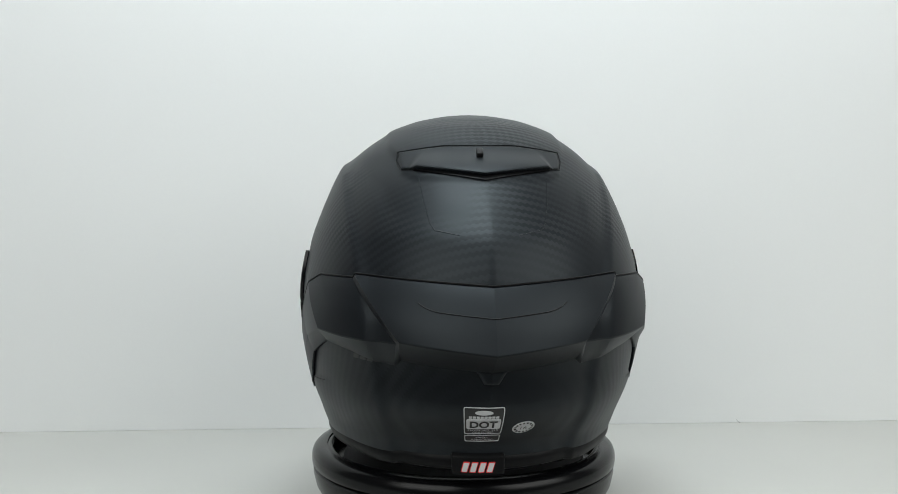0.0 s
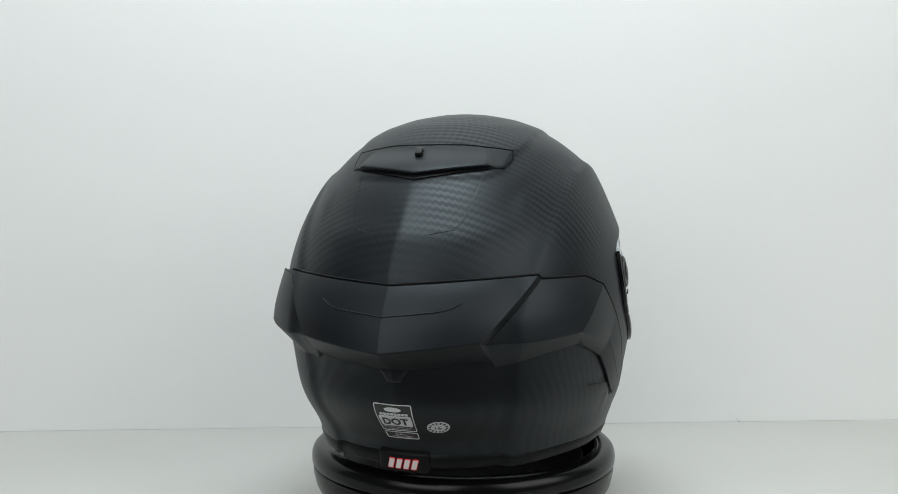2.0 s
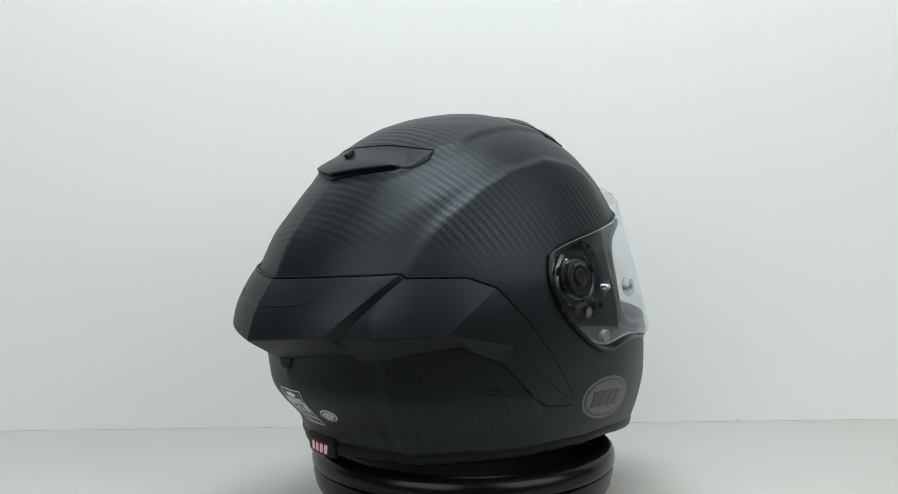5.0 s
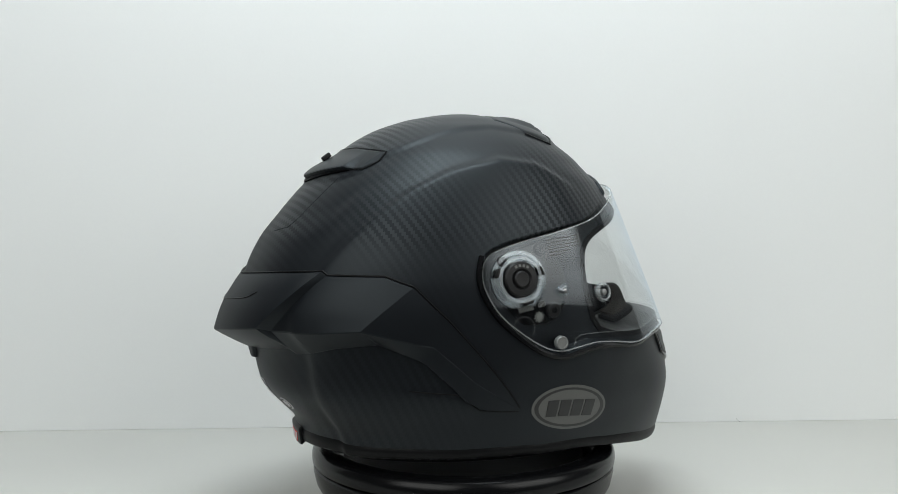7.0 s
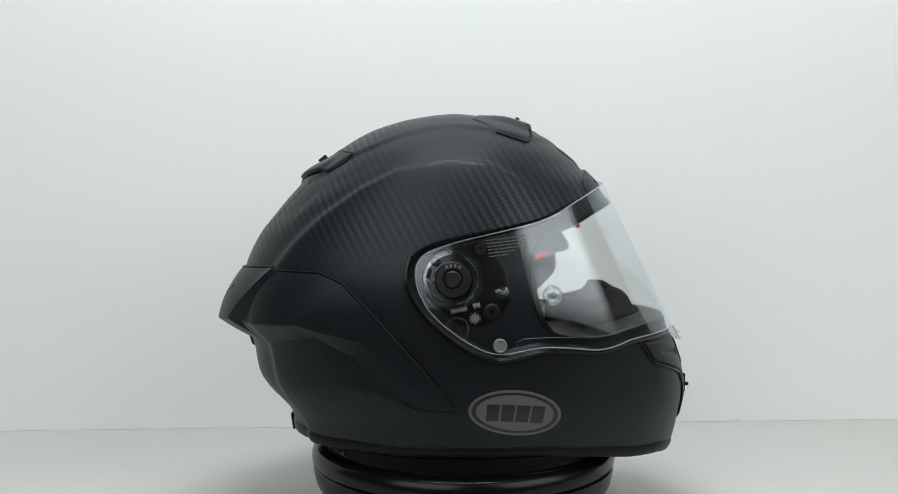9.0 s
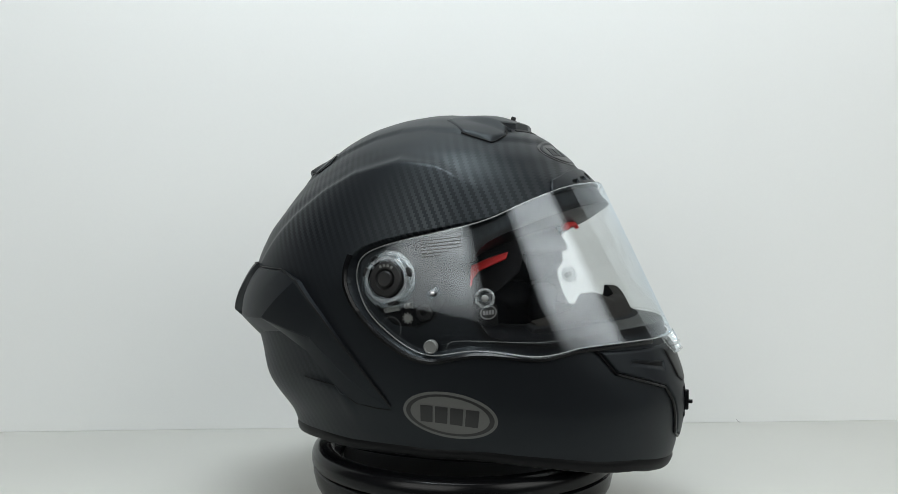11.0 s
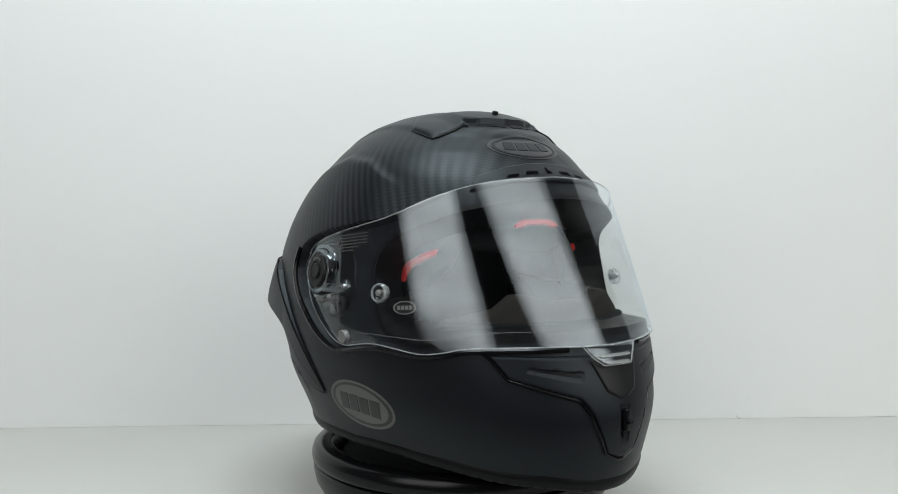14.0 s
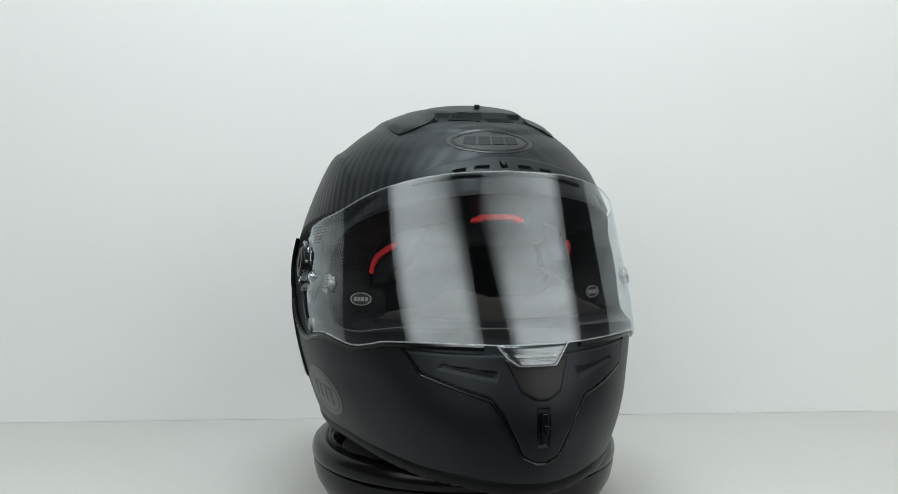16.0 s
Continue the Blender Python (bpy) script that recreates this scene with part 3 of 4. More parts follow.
# ---- eye port ----
piece("port_gasket", patch(lambda az, el, p: np.maximum(sdf(PORT, fold(az), el) - 1.3, -sdf(PORT, fold(az), el) - 0.3), *grid(-80, 80, -18, 36, 0.5), 0.0012, 0.034), RUBBER, "black rubber seal round the eye port")
piece("liner", patch(lambda az, el, p: np.maximum(table(RIM, fold(az)) - 2 - el, -sdf(PORT, fold(az), el)), *grid(-180, 180, -50, 89.9, 1.6), -0.036, 0.001), PAD, "black padded comfort liner")
for s in (-1, 1):
    pad = [(s * a, e) for a, e in ((60, -30), (61, -11), (63, -7), (69, -4), (100, -2), (112, -8), (112, -34), (70, -38))]
    piece("cheek_pad", patch(plainly(pad), *grid(*sorted((s * 36, s * 116)), -40, 2, 0.8), -0.0214, 0.02, rounded(0.006, 4)), PAD, "black fabric cheek pad")
    face = Vector((math.cos(radians(27)), s * math.sin(radians(27)), 0.04)).normalized()
    side = Vector((0, 0, 1)).cross(face).normalized()
    seat = Matrix((side, face.cross(side), face)).transposed().to_4x4()
    seat.translation = Vector((0.0502, s * 0.0863, 0.0075))
    piece("cheek_bolster", moved(box(-0.013, 0.013, -0.026, 0.0062, -0.022, -0.0004, 0.0055), seat), PAD, "black fabric front end of the cheek pad")
    oval_of = lambda wide, high, z: moved(lathe([(0, z), (0.96, z), (1.0, z - 0.0003), (1.0, z - 0.0012)], 40), Matrix.Diagonal((wide, high, 1, 1)))
    tag = piece("cheek_tag", moved(oval_of(0.0078, 0.0046, 0.0004), seat), LABEL, "small oval tag with a silver border")
    part("border", moved(moved(lathe([(0.84, 0.00045), (0.85, 0.0006), (0.95, 0.0006), (0.96, 0.00045)], 40), Matrix.Diagonal((0.0078, 0.0046, 1, 1))), seat), TAG, tag)
    for k in range(4):
        part("mark", moved(box(-0.0010, 0.0010, -0.0014, 0.0014, 0.0003, 0.0006), seat @ pose(-0.0039 + 0.0026 * k, 0, 0)), TAG, tag)
    strip = [(s * a, e) for a, e in ((69, 2), (68.6, 6.5), (65, 12), (57, 15.2), (48.2, 17.2), (49.6, 14), (55.5, 11.8), (61.6, 9.2), (64.6, 5.6), (65.2, 2.2))]
    piece("trim_strip", patch(plainly(strip), *grid(*sorted((s * 44, s * 72)), -1, 20, 0.3), -0.0315, 0.003, rounded(0.0012, 0.8)), RED, "bright red liner trim")
    piece("temple_pad", patch(plainly([(s * a, e) for a, e in ((36, 30), (37, 20), (42.5, 8.5), (56, -2), (70, -4), (110, 0), (110, 40), (50, 40))]), *grid(*sorted((s * 32, s * 114)), -6, 44, 0.8), -0.036, 0.01, rounded(0.003, 3)), PAD)
piece("trim_strip", patch(folded([(-9, 26.2), (6.5, 26.1), (8.5, 24.9), (13, 24.9), (12.4, 26.4), (8.5, 28.2), (-9, 28.8)]), *grid(-16, 16, 23, 30, 0.3), -0.0264, 0.003, rounded(0.001, 0.7)), RED, "bright red liner trim")
piece("brow_pad", patch(folded([(-9, 17.5), (16, 17), (32, 18), (44, 22), (50, 30), (20, 44), (-9, 46)]), *grid(-54, 54, 15, 48, 0.8), -0.041, 0.008, rounded(0.004, 3)), PAD, "black brow pad of the liner")
guard = piece("breath_guard", patch(folded([(-9, -3.2), (8, -3.6), (16, -1.2), (22, -1.5), (28, -6), (44, -10), (44, -16), (-9, -16)]), *grid(-46, 46, -17, 0, 0.5), -0.020, 0.008, rounded(0.003, 1.5)), BROWN, "dark brown foam breath guard behind the chin bar")
piece("chin_liner", patch(folded([(-9, -8.5), (30, -9), (46, -11), (50, -34), (-9, -30)]), *grid(-52, 52, -36, -7, 0.9), -0.016, 0.012), PAD)

# ---- visor mechanism ----
PLATE = [(103, 6), (101.5, 11), (95, 14.4), (86, 17.2), (80.5, 16), (76, 8), (75, -2), (79, -8), (84, -10.5), (92, -10), (99, -4)]
for s in (-1, 1):
    plate = piece("base_plate", patch(plainly([(s * a, e) for a, e in PLATE]), *grid(*sorted((s * 72, s * 106)), -13, 17, 0.4), 0.0006, 0.002, rounded(0.0008, 0.8)), GLOSS, "black visor base plate with screws and springs")
    for az, el, r, name, m, h in ((81.6, -5.4, 0.0052, "screw", DARK, 0.0022), (99.5, 10.5, 0.0035, "screw", DARK, 0.0018), (85, 14.6, 0.004, "screw", DARK, 0.0018)):
        ob = part(name, moved(lathe([(0, h * 0.3), (r * 0.35, h * 0.3), (r * 0.4, h), (r * 0.8, h), (r, h * 0.6), (r, -0.002)], 28), spot(s * az, el, 0.0012)), m, plate, "black hex socket screw")
        part("socket", moved(lathe([(0, h * 0.5), (r * 0.3, h * 0.5), (r * 0.34, h * 0.95), (r * 0.3, h * 1.05)], 6), spot(s * az, el, 0.0012)), RUBBER, ob)
    for a0, a1, e0, turns in ((94.5, 89.6, -4.6, 9), (87.6, 85.4, -3.3, 5)):
        bm = bmesh.new()
        m = spot(s * (a0 + a1) / 2, e0, 0.0032, -12 * s)
        long = abs(a0 - a1) * 0.0021
        last = None
        for k in range(turns * 14 + 1):
            q, x = 2 * math.pi * k / 14, (k / (turns * 14) - 0.5) * long
            ring = [bm.verts.new(m @ Vector((x + 0.0003 * math.cos(w), (0.0016 + 0.0003 * math.sin(w)) * math.cos(q), (0.0016 + 0.0003 * math.sin(w)) * math.sin(q)))) for w in (0, 2.1, 4.2)]
            if last:
                for j in range(3):
                    bm.faces.new((last[j], last[(j + 1) % 3], ring[(j + 1) % 3], ring[j]))
            last = ring
        part("spring", bm, STUD, plate, "dull steel coil spring")
    hub = spot(s * 94.0, 4.6, 0.0)
    lock = piece("visor_lock", moved(lathe([(0.0105, 0.0005), (0.0186, 0.0005), (0.0194, 0.0012), (0.0190, 0.0020), (0.0162, 0.0024), (0.0158, 0.0044), (0.0150, 0.0052), (0.0128, 0.0052), (0.0122, 0.0035), (0.0122, 0.0005)], 64), hub), CRYSTAL, "clear plastic ring round the visor pivot")
    cap = part("pivot_cap", moved(lathe([(0, 0.0074), (0.0044, 0.0076), (0.0052, 0.0070), (0.0055, 0.0058), (0.0060, 0.0060), (0.0070, 0.0068), (0.0104, 0.0066), (0.0114, 0.0056), (0.0117, 0.001), (0.0117, -0.002)], 64), hub), DARK, lock, "round black pivot cap with a raised button")
    for k in range(4):
        q = radians(62 + 18 * k)
        part("mark", moved(box(-0.0008, 0.0008, -0.0009, 0.0009, 0, 0.0003), hub @ pose(0.0088 * math.cos(q), 0.0088 * math.sin(q), 0.0067, 0, 0, math.degrees(q) - 90)), GREY, lock)
    for k in range(3):
        q = radians((165, 20, 290)[k])
        part("catch", moved(box(-0.0009, 0.0009, -0.003, 0.003, 0.001, 0.0056, 0.0005), hub @ pose(0.0158 * math.cos(q), 0.0158 * math.sin(q), 0, 0, 0, math.degrees(q))), DARK, lock)
    clip = spot(s * 78.4, 0.6, 0.0015)
    part("clip", moved(box(-0.0042, 0.0042, -0.0032, 0.0036, 0, 0.0042, 0.0014), clip @ pose(0, 0, 0, 0, 0, 25)), CRYSTAL, plate, "clear plastic clip")
    part("rivet", moved(lathe([(0, 0.005), (0.0014, 0.0048), (0.002, 0.003), (0.002, 0)], 16), clip), CHROME, plate)
    wheel = part("date_wheel", moved(lathe([(0, 0.0008), (0.0018, 0.0008), (0.002, 0.0003), (0.0026, 0.0003)], 24), spot(s * 87, -7.4, 0.0016)), STUD, plate, "small silver date wheel")
    for k in range(10):
        part("tick", moved(box(-0.0004, 0.0004, -0.0006, 0.0006, 0, 0.0004), spot(s * 87, -7.4, 0.0018) @ pose(0, 0, 0, 0, 0, 36 * k) @ pose(0, 0.0032, 0)), STUD, wheel)

# ---- visor ----
shield = piece("visor", patch(folded(VISOR), *grid(-110, 110, -20, 38, 0.6), 0.0, 0.0022, skin=sheet), CLEAR, "clear curved plastic visor, closed")
shield.visible_shadow = False
HALF_VISOR = cut_corners(cut_corners([(0, -11.6)] + VISOR_LINE[13:] + VISOR_LINE[:10] + [(0, 35.8)], False), False)
part("edge", cord([(-x, y) for x, y in HALF_VISOR[:0:-1]][:-1] + HALF_VISOR[:1] + HALF_VISOR[1:-1], 0.00045, -0.0004, True, skin=sheet), EDGE, shield, "bright cut edge of the visor")
for s in (-1, 1):
    low = [(s * x, y) for x, y in ((12, -12.6), (21.5, -12.8), (37, -13.9), (42, -15.4), (49, -16.9), (57, -16.4), (66, -16.2), (73.5, -17.9), (79, -19.2), (86, -17.8), (93, -13.8), (101.5, -7), (106.6, 1), (107.5, 6.5), (106.4, 11.6))]
    piece("visor_seal", cord(cut_corners(cut_corners(low, False), False), 0.0019, 0.0008), GLOSS, "glossy black seal along the visor's lower edge")
tab = [(-9.4, -11.4), (7.6, -11.4), (6.2, -12.6), (3.4, -15.0), (-5.0, -15.0), (-7.4, -13.6)]
lip = part("tab", patch(plainly(tab), *grid(-11, 11, -16.5, -10.5, 0.25), 0.0020, 0.004, rounded(0.002, 0.6), skin=sheet), CLEAR, shield, "clear moulded lifting tab")
part("rim", cord(tab[1:] + tab[:1], 0.0005, 0.0010, skin=sheet), EDGE, lip)
for e0, w in ((-13.0, 4.6), (-14.2, 3.6)):
    part("grip_rib", patch(plainly([(-w - 1.2, e0), (w - 1.2, e0), (w - 1.5, e0 - 0.35), (-w - 0.9, e0 - 0.35)]), *grid(-8, 8, -16, -12, 0.12), 0.0033, 0.0015, skin=sheet), EDGE, lip)
for s in (-1, 1):
    m = spot(s * 62.9, -0.5, -0.001, skin=sheet)
    post = part("pin", moved(lathe([(0, 0.0032), (0.003, 0.0034), (0.0052, 0.0034), (0.0062, 0.0026), (0.0064, 0.0010), (0.0060, -0.0008), (0.0040, -0.0016), (0, -0.0016)], 40), m), CRYSTAL, shield, "clear plastic insert pin")
    part("rim", moved(lathe([(0.0046, 0.0034), (0.0050, 0.0040), (0.0058, 0.0038), (0.0065, 0.0022), (0.0062, 0.0006)], 40), m), EDGE, post)
    part("core", moved(lathe([(0, 0.0040), (0.0012, 0.0040), (0.0021, 0.0034), (0.0023, 0.001), (0.0023, -0.002)], 24), m), STUD, post)
    m = spot(s * 79.3, -15.2, 0.0003, skin=sheet)
    part("button", moved(lathe([(0, 0.0003), (0.0032, 0.0003), (0.0035, 0.0006), (0.0041, 0.0006), (0.0045, 0), (0.0045, -0.003)], 40), m), STUD, shield, "round pale metal stud")
    low_line = [(s * x, y) for x, y in ((74.5, -16.4), (73.8, -13.2), (66, -12.6), (57.6, -12.4), (46.4, -12.1), (38, -10.2), (30, -8.9), (12, -8.4), (0.4, -8.4))]
    part("insert_line", cord(cut_corners(low_line, False), 0.00022, -0.0008, skin=sheet), HAIR, shield)
    ring_at = spot(s * 92.5, -10.4, -0.0004, skin=sheet)
    part("moulding_mark", moved(lathe([(0.0070, 0.0002), (0.0073, 0.0004), (0.0076, 0.0002)], 48), ring_at), HAIR, shield)
    for k in range(6 if s < 0 else 0):
        bars, at = [], 0.0
        while at < (12.5, 12.8, 13.2, 12, 8.5, 4.5)[k]:
            w = random.uniform(0.8, 2.2)
            a0, e0 = 83.6 - 0.25 * k - at, 16.9 - 0.98 * k + 0.09 * at
            bars.append([(s * a0, e0 - 0.16), (s * (a0 - w), e0 + 0.09 * w - 0.16), (s * (a0 - w), e0 + 0.09 * w + 0.16), (s * a0, e0 + 0.16)])
            at += w + 0.4
        part("print_line", patch(lambda az, el, p: np.min([sdf(q, az, el) for q in bars], axis=0), *grid(*sorted((s * 66, s * 86)), 10.5, 19.5, 0.13), 0.0004, 0.0002, skin=sheet), GREY, shield)

# ---- chin vent ----
CHIN = [(-9, -13), (33, -13.9), (31, -15.2), (27, -19.2), (11, -21.9), (8.5, -24.3), (4.3, -31.4), (1, -32.6), (-9, -32.6)]
SLOT = [(22.6, -17.0), (21.6, -16.3), (9.4, -16.9), (9.8, -18.3)]
piece("vent_seal", cord([(-x, y) for x, y in CHIN[1:-1]] + [(x, y) for x, y in CHIN[-2:0:-1]], 0.0011, 0.0008), GLOSS, "glossy black channel round the chin vent")


def chin_height(az, el, f):
    a = fold(az)
    groove = -0.0016 * soft(0.5 - sdf([(1.3, -22.6), (1.3, -29.2), (-3, -29.2), (-3, -22.6)], a, el) / 0.4)
    return groove - 0.0015 * soft(0.5 - sdf(SLOT, a, el) / 0.35) + rounded(0.0014, 0.5)(az, el, f)


chin = piece("chin_vent", patch(folded(CHIN, -0.45), *grid(-35, 35, -33.5, -12, 0.28), 0.0022, 0.003, chin_height), BLACK, "matt black chin vent panel with two slots")
part("insert", patch(folded([(-9, -14.5), (7.6, -14.5), (4.4, -20.2), (1.2, -21.4), (-9, -21.4)]), *grid(-9, 9, -22, -14, 0.2), 0.0036, 0.002, rounded(0.0016, 0.7)), DARK, chin, "satin black pointed centre insert")
# flat black fill in each slot stands for the shade inside it
for s in (-1, 1):
    part("mesh", patch(plainly([(s * a, e) for a, e in SLOT], -0.35), *grid(*sorted((s * 8, s * 24)), -19, -16, 0.2), 0.0010, 0.001), RUBBER, chin)
m = spot(0, -25.6, 0.0)
slider = part("slider", moved(box(-0.0021, 0.0021, -0.006, 0.008, 0.0, 0.0042, 0.0009), m), GLOSS, chin, "small black vent slider")
part("ridge", moved(box(-0.0017, 0.0017, -0.0012, 0.0012, 0.003, 0.0068, 0.0006), m), GLOSS, slider)
part("slot_end", moved(box(-0.002, 0.002, -0.0108, -0.0075, 0.0006, 0.0018, 0.0004), m), RUBBER, slider)

# ---- brow vent ----
BROW = [(-9, 35.4), (18, 34.6), (35, 31.6), (34, 34.5), (32, 37.2), (19.5, 41), (9, 42.8), (-9, 43.2)]
HOLES = ([(6.2, 37.6), (5.8, 38.9), (11.2, 38.6), (12.0, 37.3)], [(15.5, 36.4), (15.2, 37.6), (19.8, 36.9), (20.5, 35.7)], [(1.2, 37.8), (1.2, 40.4), (-3, 40.4), (-3, 37.8)])


def brow_height(az, el, f):
    a = fold(az)
    return sum(-0.002 * soft(0.5 - sdf(q, a, el) / 0.4) for q in HOLES) + rounded(0.0014, 0.6)(az, el, f)


brow = piece("brow_vent", patch(folded(BROW), *grid(-38, 38, 30.5, 44.5, 0.28), 0.0020, 0.003, brow_height), BLACK, "matt black brow vent with small slots")
# black patches put the slots' inner shade into colour
for q in HOLES:
    for s in (-1, 1) if q[0][0] > 2 else (1,):
        hole = [(s * x, y) for x, y in q] if q[0][0] > 2 else [(1.3, 37.6), (1.3, 41), (-1.3, 41), (-1.3, 37.6)]
        part("slot", patch(plainly(hole, -0.25), *grid(-23, 23, 35, 42, 0.2), 0.0002, 0.0006), RUBBER, brow)
part("slider", moved(box(-0.0013, 0.0013, -0.0018, 0.0022, 0.0, 0.0030, 0.0006), spot(0, 39.4)), DARK, brow)

# ---- crown vent ----
CROWN = [(10, -12), (9, 22), (4, 44), (22, 60), (43, 58), (48, 44), (46, 34), (56, 26), (59, 0), (59, -12)]


def crown_test(az, el, p):
    return np.where(el > 45, sdf(CROWN, p[..., 0] * 1000, np.abs(p[..., 1]) * 1000) / 2.2, 5.0)


def crown_height(az, el, f):
    p = skin(az, el)
    x, y = p[..., 0] * 1000, np.abs(p[..., 1]) * 1000
    hood = 0.0034 * soft((x - 8) / 26) * soft((40 - y) / 12)
    mouth = -0.0045 * soft((x - table([(0, 49), (20, 46), (34, 38)], y)) / 3) * soft((33 - y) / 4)
    return hood + mouth + rounded(0.0022, 1.4)(az, el, f)


crown = piece("crown_vent", patch(crown_test, *grid(-110, 110, 48, 89.8, 0.7), 0.0008, 0.004, crown_height), BLACK, "matt black crown vent scoop")
part("slider", moved(box(-0.0018, 0.0018, -0.0015, 0.0015, 0, 0.0068, 0.0006), spot(0, 71.5, 0.0)), DARK, crown)
# black patches under the hood stand in for its shaded opening
for s in (-1, 1):
    part("mouth", patch(lambda az, el, p: np.where(el > 45, sdf([(50.5, s * 3), (47.5, s * 24), (52, s * 24), (56, s * 3)] if s > 0 else [(50.5, -24), (47.5, -24), (50.5, -3), (56, -3)], p[..., 0] * 1000, p[..., 1] * 1000) / 2.2, 5.0),
                        *grid(-40, 40, 52, 75, 0.4), 0.0004, 0.001), RUBBER, crown)



def above(x, y):
    """Azimuth and height of the crown's point over (x, y) millimetres."""
    z = np.arange(0.1445, 0.08, -0.0002)
    p = np.stack([np.full(z.shape, x / 1000), np.full(z.shape, y / 1000), z], -1)
    q = p[np.argmax(outside(p) < 0)] - HUB
    return math.degrees(math.atan2(q[1], q[0])), math.degrees(math.atan2(q[2], math.hypot(q[0], q[1])))


for s in (-1, 1):
    part("gap", cord([above(x, s * y) for x, y in CROWN[3:7]], 0.0007, 0.0004, step=1.0), RUBBER, crown, "dark gap along the crown vent")

# ---- rear vent ----
REAR_VENT = [(145.3, 44.5), (146.5, 41), (151, 37), (155.8, 36.3), (167, 34.4), (180, 32.2), (192, 32.2), (192, 45.8), (180, 45.8), (165, 46.0)]


def scoop(az, el, f):
    a = fold(az)
    return 0.0034 * soft((45 - el) / 10) * soft((a - 154) / 4) + rounded(0.0012, 0.6)(az, el, f)


rear = piece("exhaust_vent", patch(folded(REAR_VENT), *grid(142, 218, 31, 47.5, 0.35), 0.0006, 0.0022, scoop), BLACK, "matt black rear exhaust vent with a pointed lip")
# the mouth is a black patch, in place of shade below the lip
part("mouth", patch(folded([(156, 35.9), (167, 33.6), (180, 31.0), (192, 31.0), (192, 34), (180, 34), (156, 38)]), *grid(154, 206, 30, 38.5, 0.4), 0.0010, 0.001), RUBBER, rear)
part("slider", moved(box(-0.0022, 0.0022, -0.0035, 0.0035, 0, 0.0036, 0.0008), spot(179, 40.5, 0.002)), DARK, rear, "small black vent slider")

part("gap", cord(both([(155.5, 36.2), (151, 36.8), (146.5, 40.8), (145.1, 44.6), (165, 46.2), (180, 46.0)]), 0.00033, 0.0005), RUBBER, rear)
for s in (-1, 1):
    part("groove", cord([(180 + s * x, y) for x, y in ((20.9, 33.2), (17.6, 25), (14.8, 18.6), (13.2, 16.4), (7, 14.9))], 0.00032, -0.0001), BLACK, shell)

# ---- prints, labels and tags ----
badge = piece("side_badge", patch(oval(-73.8, -33.6, 15.2, 6.3, -1.5), *grid(-91, -57, -42, -25, 0.35), 0.0003, 0.0003), GREY, "grey oval badge with black block marks")
print_on("ring", hoop(oval(-73.8, -33.6, 14.2, 5.6, -1.5), 0.6), -91, -57, -42, -25, LABEL, badge)
print_on("block", blocks(-73.4, -33.7, 19.5, 4.6, 4, 0.15, 0.84), -91, -57, -42, -25, LABEL, badge, off=0.0006)
front_badge = piece("brow_badge", patch(oval(-1.0, 51.3, 23.5, 6.0), *grid(-26, 24, 44, 58.5, 0.35), 0.0003, 0.0003), FAINT, "dark tonal oval badge with block marks")
print_on("ring", hoop(oval(-1.0, 51.3, 21.5, 5.2), 0.55), -26, 24, 44, 58.5, BLACK, front_badge, 0.16, 0.0006)
print_on("block", blocks(-0.5, 51.4, 30, 4.2, 4, 0.6, 0.82), -26, 24, 44, 58.5, BLACK, front_badge, 0.16, 0.0006)


def frame_of(a0, a1, e0, e1):
    return lambda az, el, p: sdf([(a0, e0), (a1, e0), (a1, e1), (a0, e1)], az, el) - 0.5


A0 = 178.6
label = piece("certification_label", patch(frame_of(A0 - 4.2, A0 + 4.2, -30.4, -22.9), *grid(172, 185, -31.5, -22, 0.2), 0.0003, 0.0003), LABEL, "black certification label printed in silver")
print_on("border", hoop(frame_of(A0 - 4.2, A0 + 4.2, -30.4, -22.9), 0.2), 172, 185, -31.5, -22, SILVER, label, 0.09, 0.0005)
print_on("emblem", oval(A0, -23.8, 2.1, 0.62), 175, 182, -25, -22.5, SILVER, label, 0.09, 0.0005)
print_on("bar", blocks(A0 + 0.1, -25.1, 7.2, 0.62, 8, 0.0, 0.8), 173, 184, -26, -24, SILVER, label, 0.08, 0.0005)
print_on("field", frame_of(A0 - 3.6, A0 + 3.6, -28.5, -26.1), 173, 184, -29.4, -25.4, SILVER, label, 0.12, 0.0005)
lettering("letters", "DOT", A0, -27.3, 6.6, 2.3, LABEL, label, 0.0009, 0.035)
lettering("letters", "FMVSS NO. 218", A0, -29.35, 7.4, 0.5, SILVER, label)
lettering("letters", "CERTIFIED", A0, -30.15, 5.4, 0.5, SILVER, label)
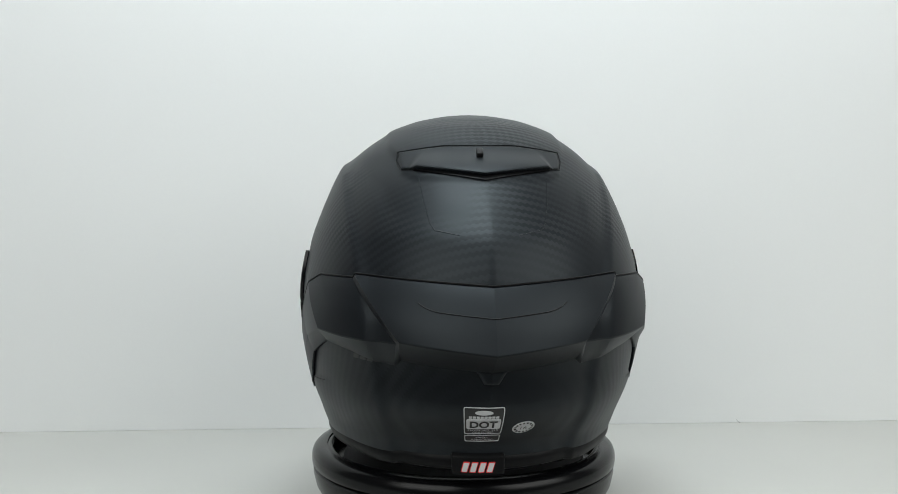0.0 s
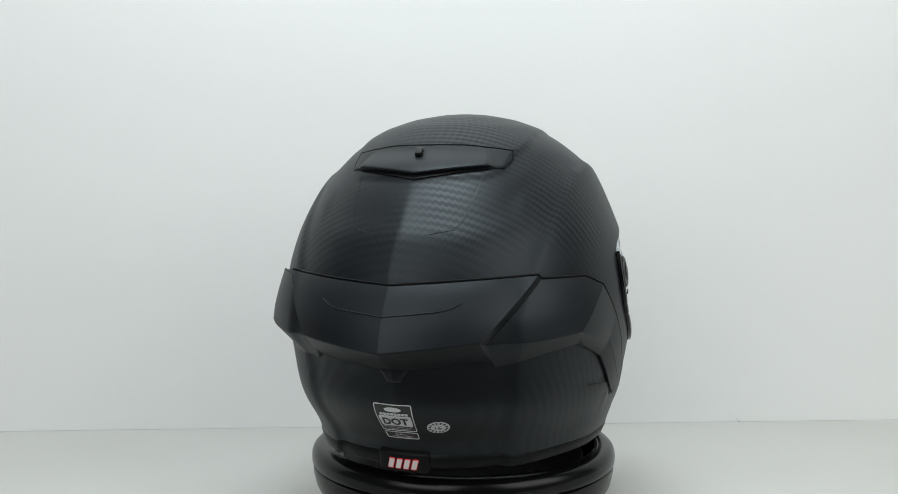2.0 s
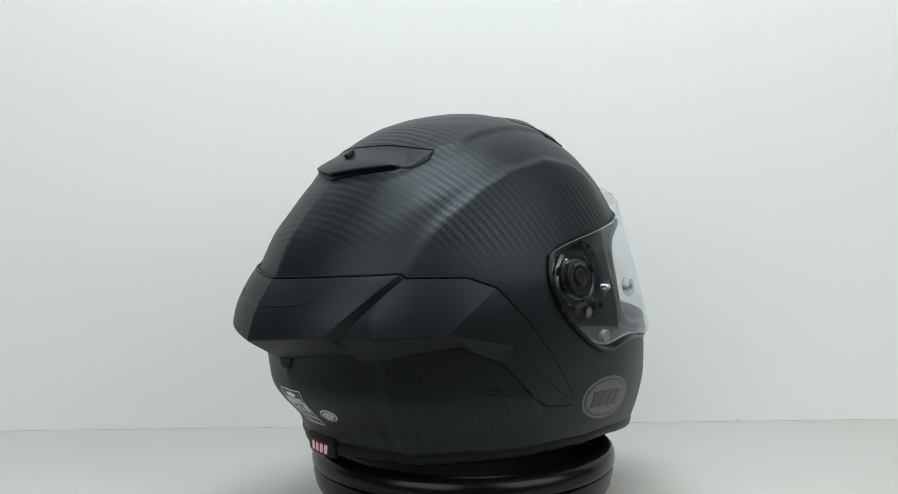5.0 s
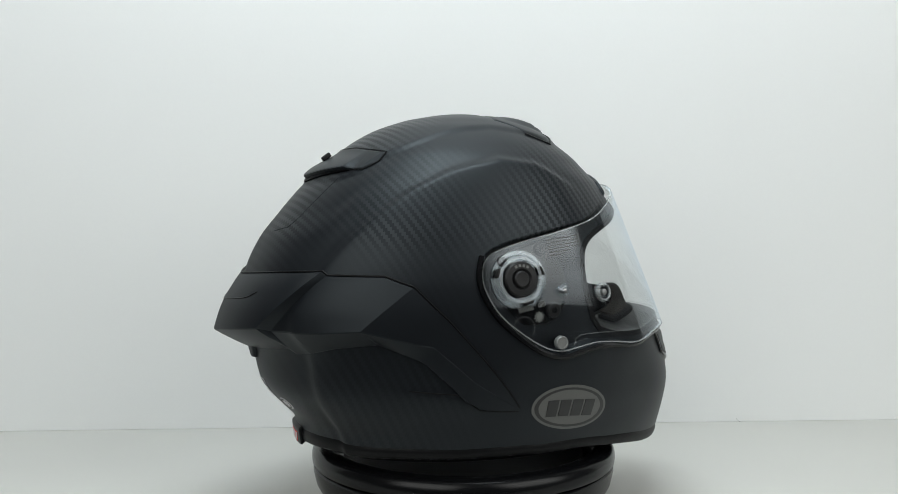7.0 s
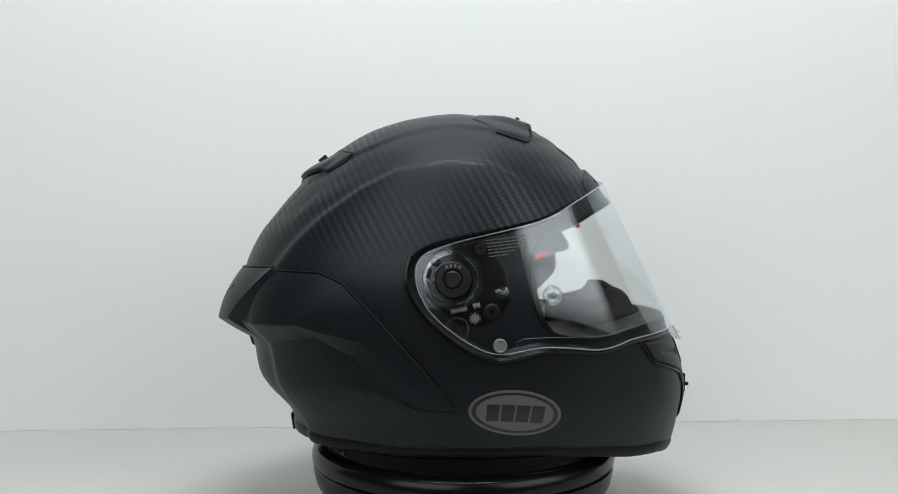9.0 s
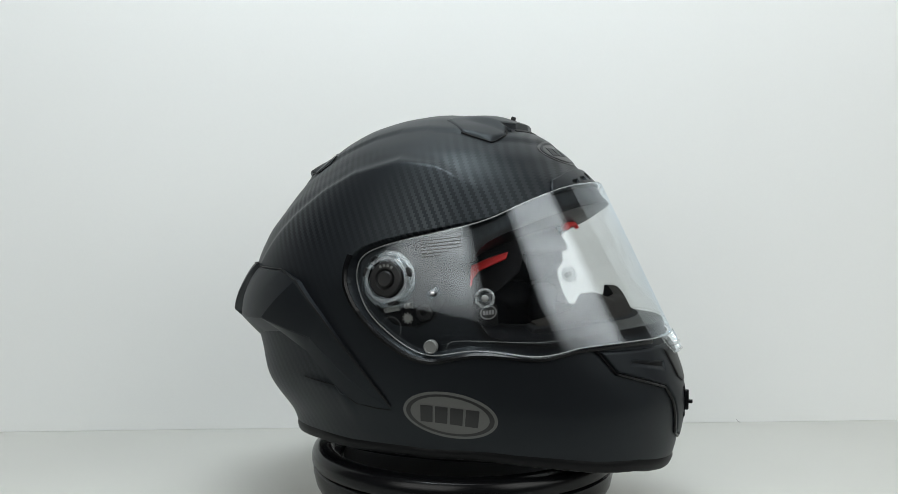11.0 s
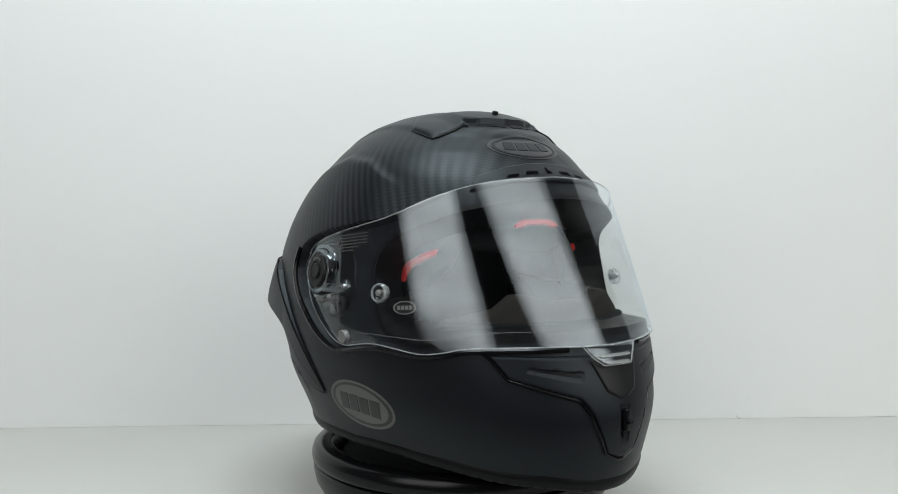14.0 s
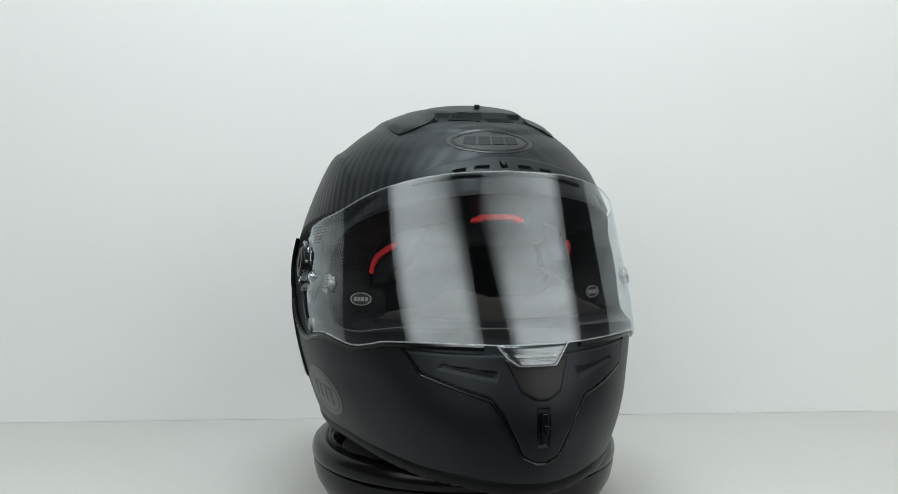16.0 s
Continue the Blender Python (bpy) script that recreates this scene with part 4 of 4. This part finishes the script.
low = piece("approval_label", patch(frame_of(A0 - 4.1, A0 + 4.1, -33.4, -31.9), *grid(172, 185, -34.5, -31, 0.2), 0.0003, 0.0003), LABEL, "small black approval label printed in silver")
print_on("border", hoop(frame_of(A0 - 4.1, A0 + 4.1, -33.4, -31.9), 0.2), 172, 185, -34.5, -31, SILVER, low, 0.09, 0.0005)
lettering("letters", "SNELL", A0, -32.2, 3.4, 0.6, SILVER, low)
lettering("letters", "APPROVED", A0, -33.1, 6.0, 0.65, SILVER, low)
date = piece("date_sticker", patch(oval(188.9, -29.2, 2.9, 2.0, 8), *grid(185, 193, -32, -26.5, 0.2), 0.0003, 0.0003), SILVER, "round silver date sticker")
lettering("letters", "16", 188.9, -29.2, 1.7, 1.1, LABEL, date)
print_on("dash", lambda az, el, p: np.maximum(hoop(oval(188.9, -29.2, 2.5, 1.7, 8), 0.4)(az, el, p), np.sin((np.arctan2(el + 29.2, (az - 188.9) * 0.7)) * 14) * 0.2), 185, 193, -32, -26.5, LABEL, date, 0.08, 0.0006)
tag = piece("nape_tag", patch(frame_of(170.7, 184.8, -40.7, -38.0), *grid(169, 187, -42, -36.8, 0.25), 0.0034, 0.004, rounded(0.001, 0.5)), RUBBER, "black rubber nape tag with slanted white marks")
for material, grow, off in ((RED, 0.18, 0.0036), (SILVER, 0.0, 0.0038)):
    for k in range(4):
        x = 173.5 + 2.35 * k
        q = [(x - 0.35, -40.3), (x + 1.1, -40.3), (x + 1.8, -38.6), (x + 0.35, -38.6)]
        print_on("mark", plainly(q, grow), 172, 184, -41.2, -37.8, material, tag, 0.12, off)
print_on("side_mark", blocks(150.4, -13.6, 9.2, 1.5, 4, 0.25, 0.8), 143, 158, -17, -10, FAINT, shell, 0.14)


def motions():
    walk(helmet, [(t, pose(0, 0, 0.15, 0, 0, a)) for t, a in (
        (0.0, 94.2), (2.0, 72.9), (4.2, 49.75), (6.3, 27.75), (7.5, 15.27), (9.2, -2.3), (11.3, -24.3), (13.0, -42.1), (14.5, -57.5), (16.0, -73.0))])


motions()
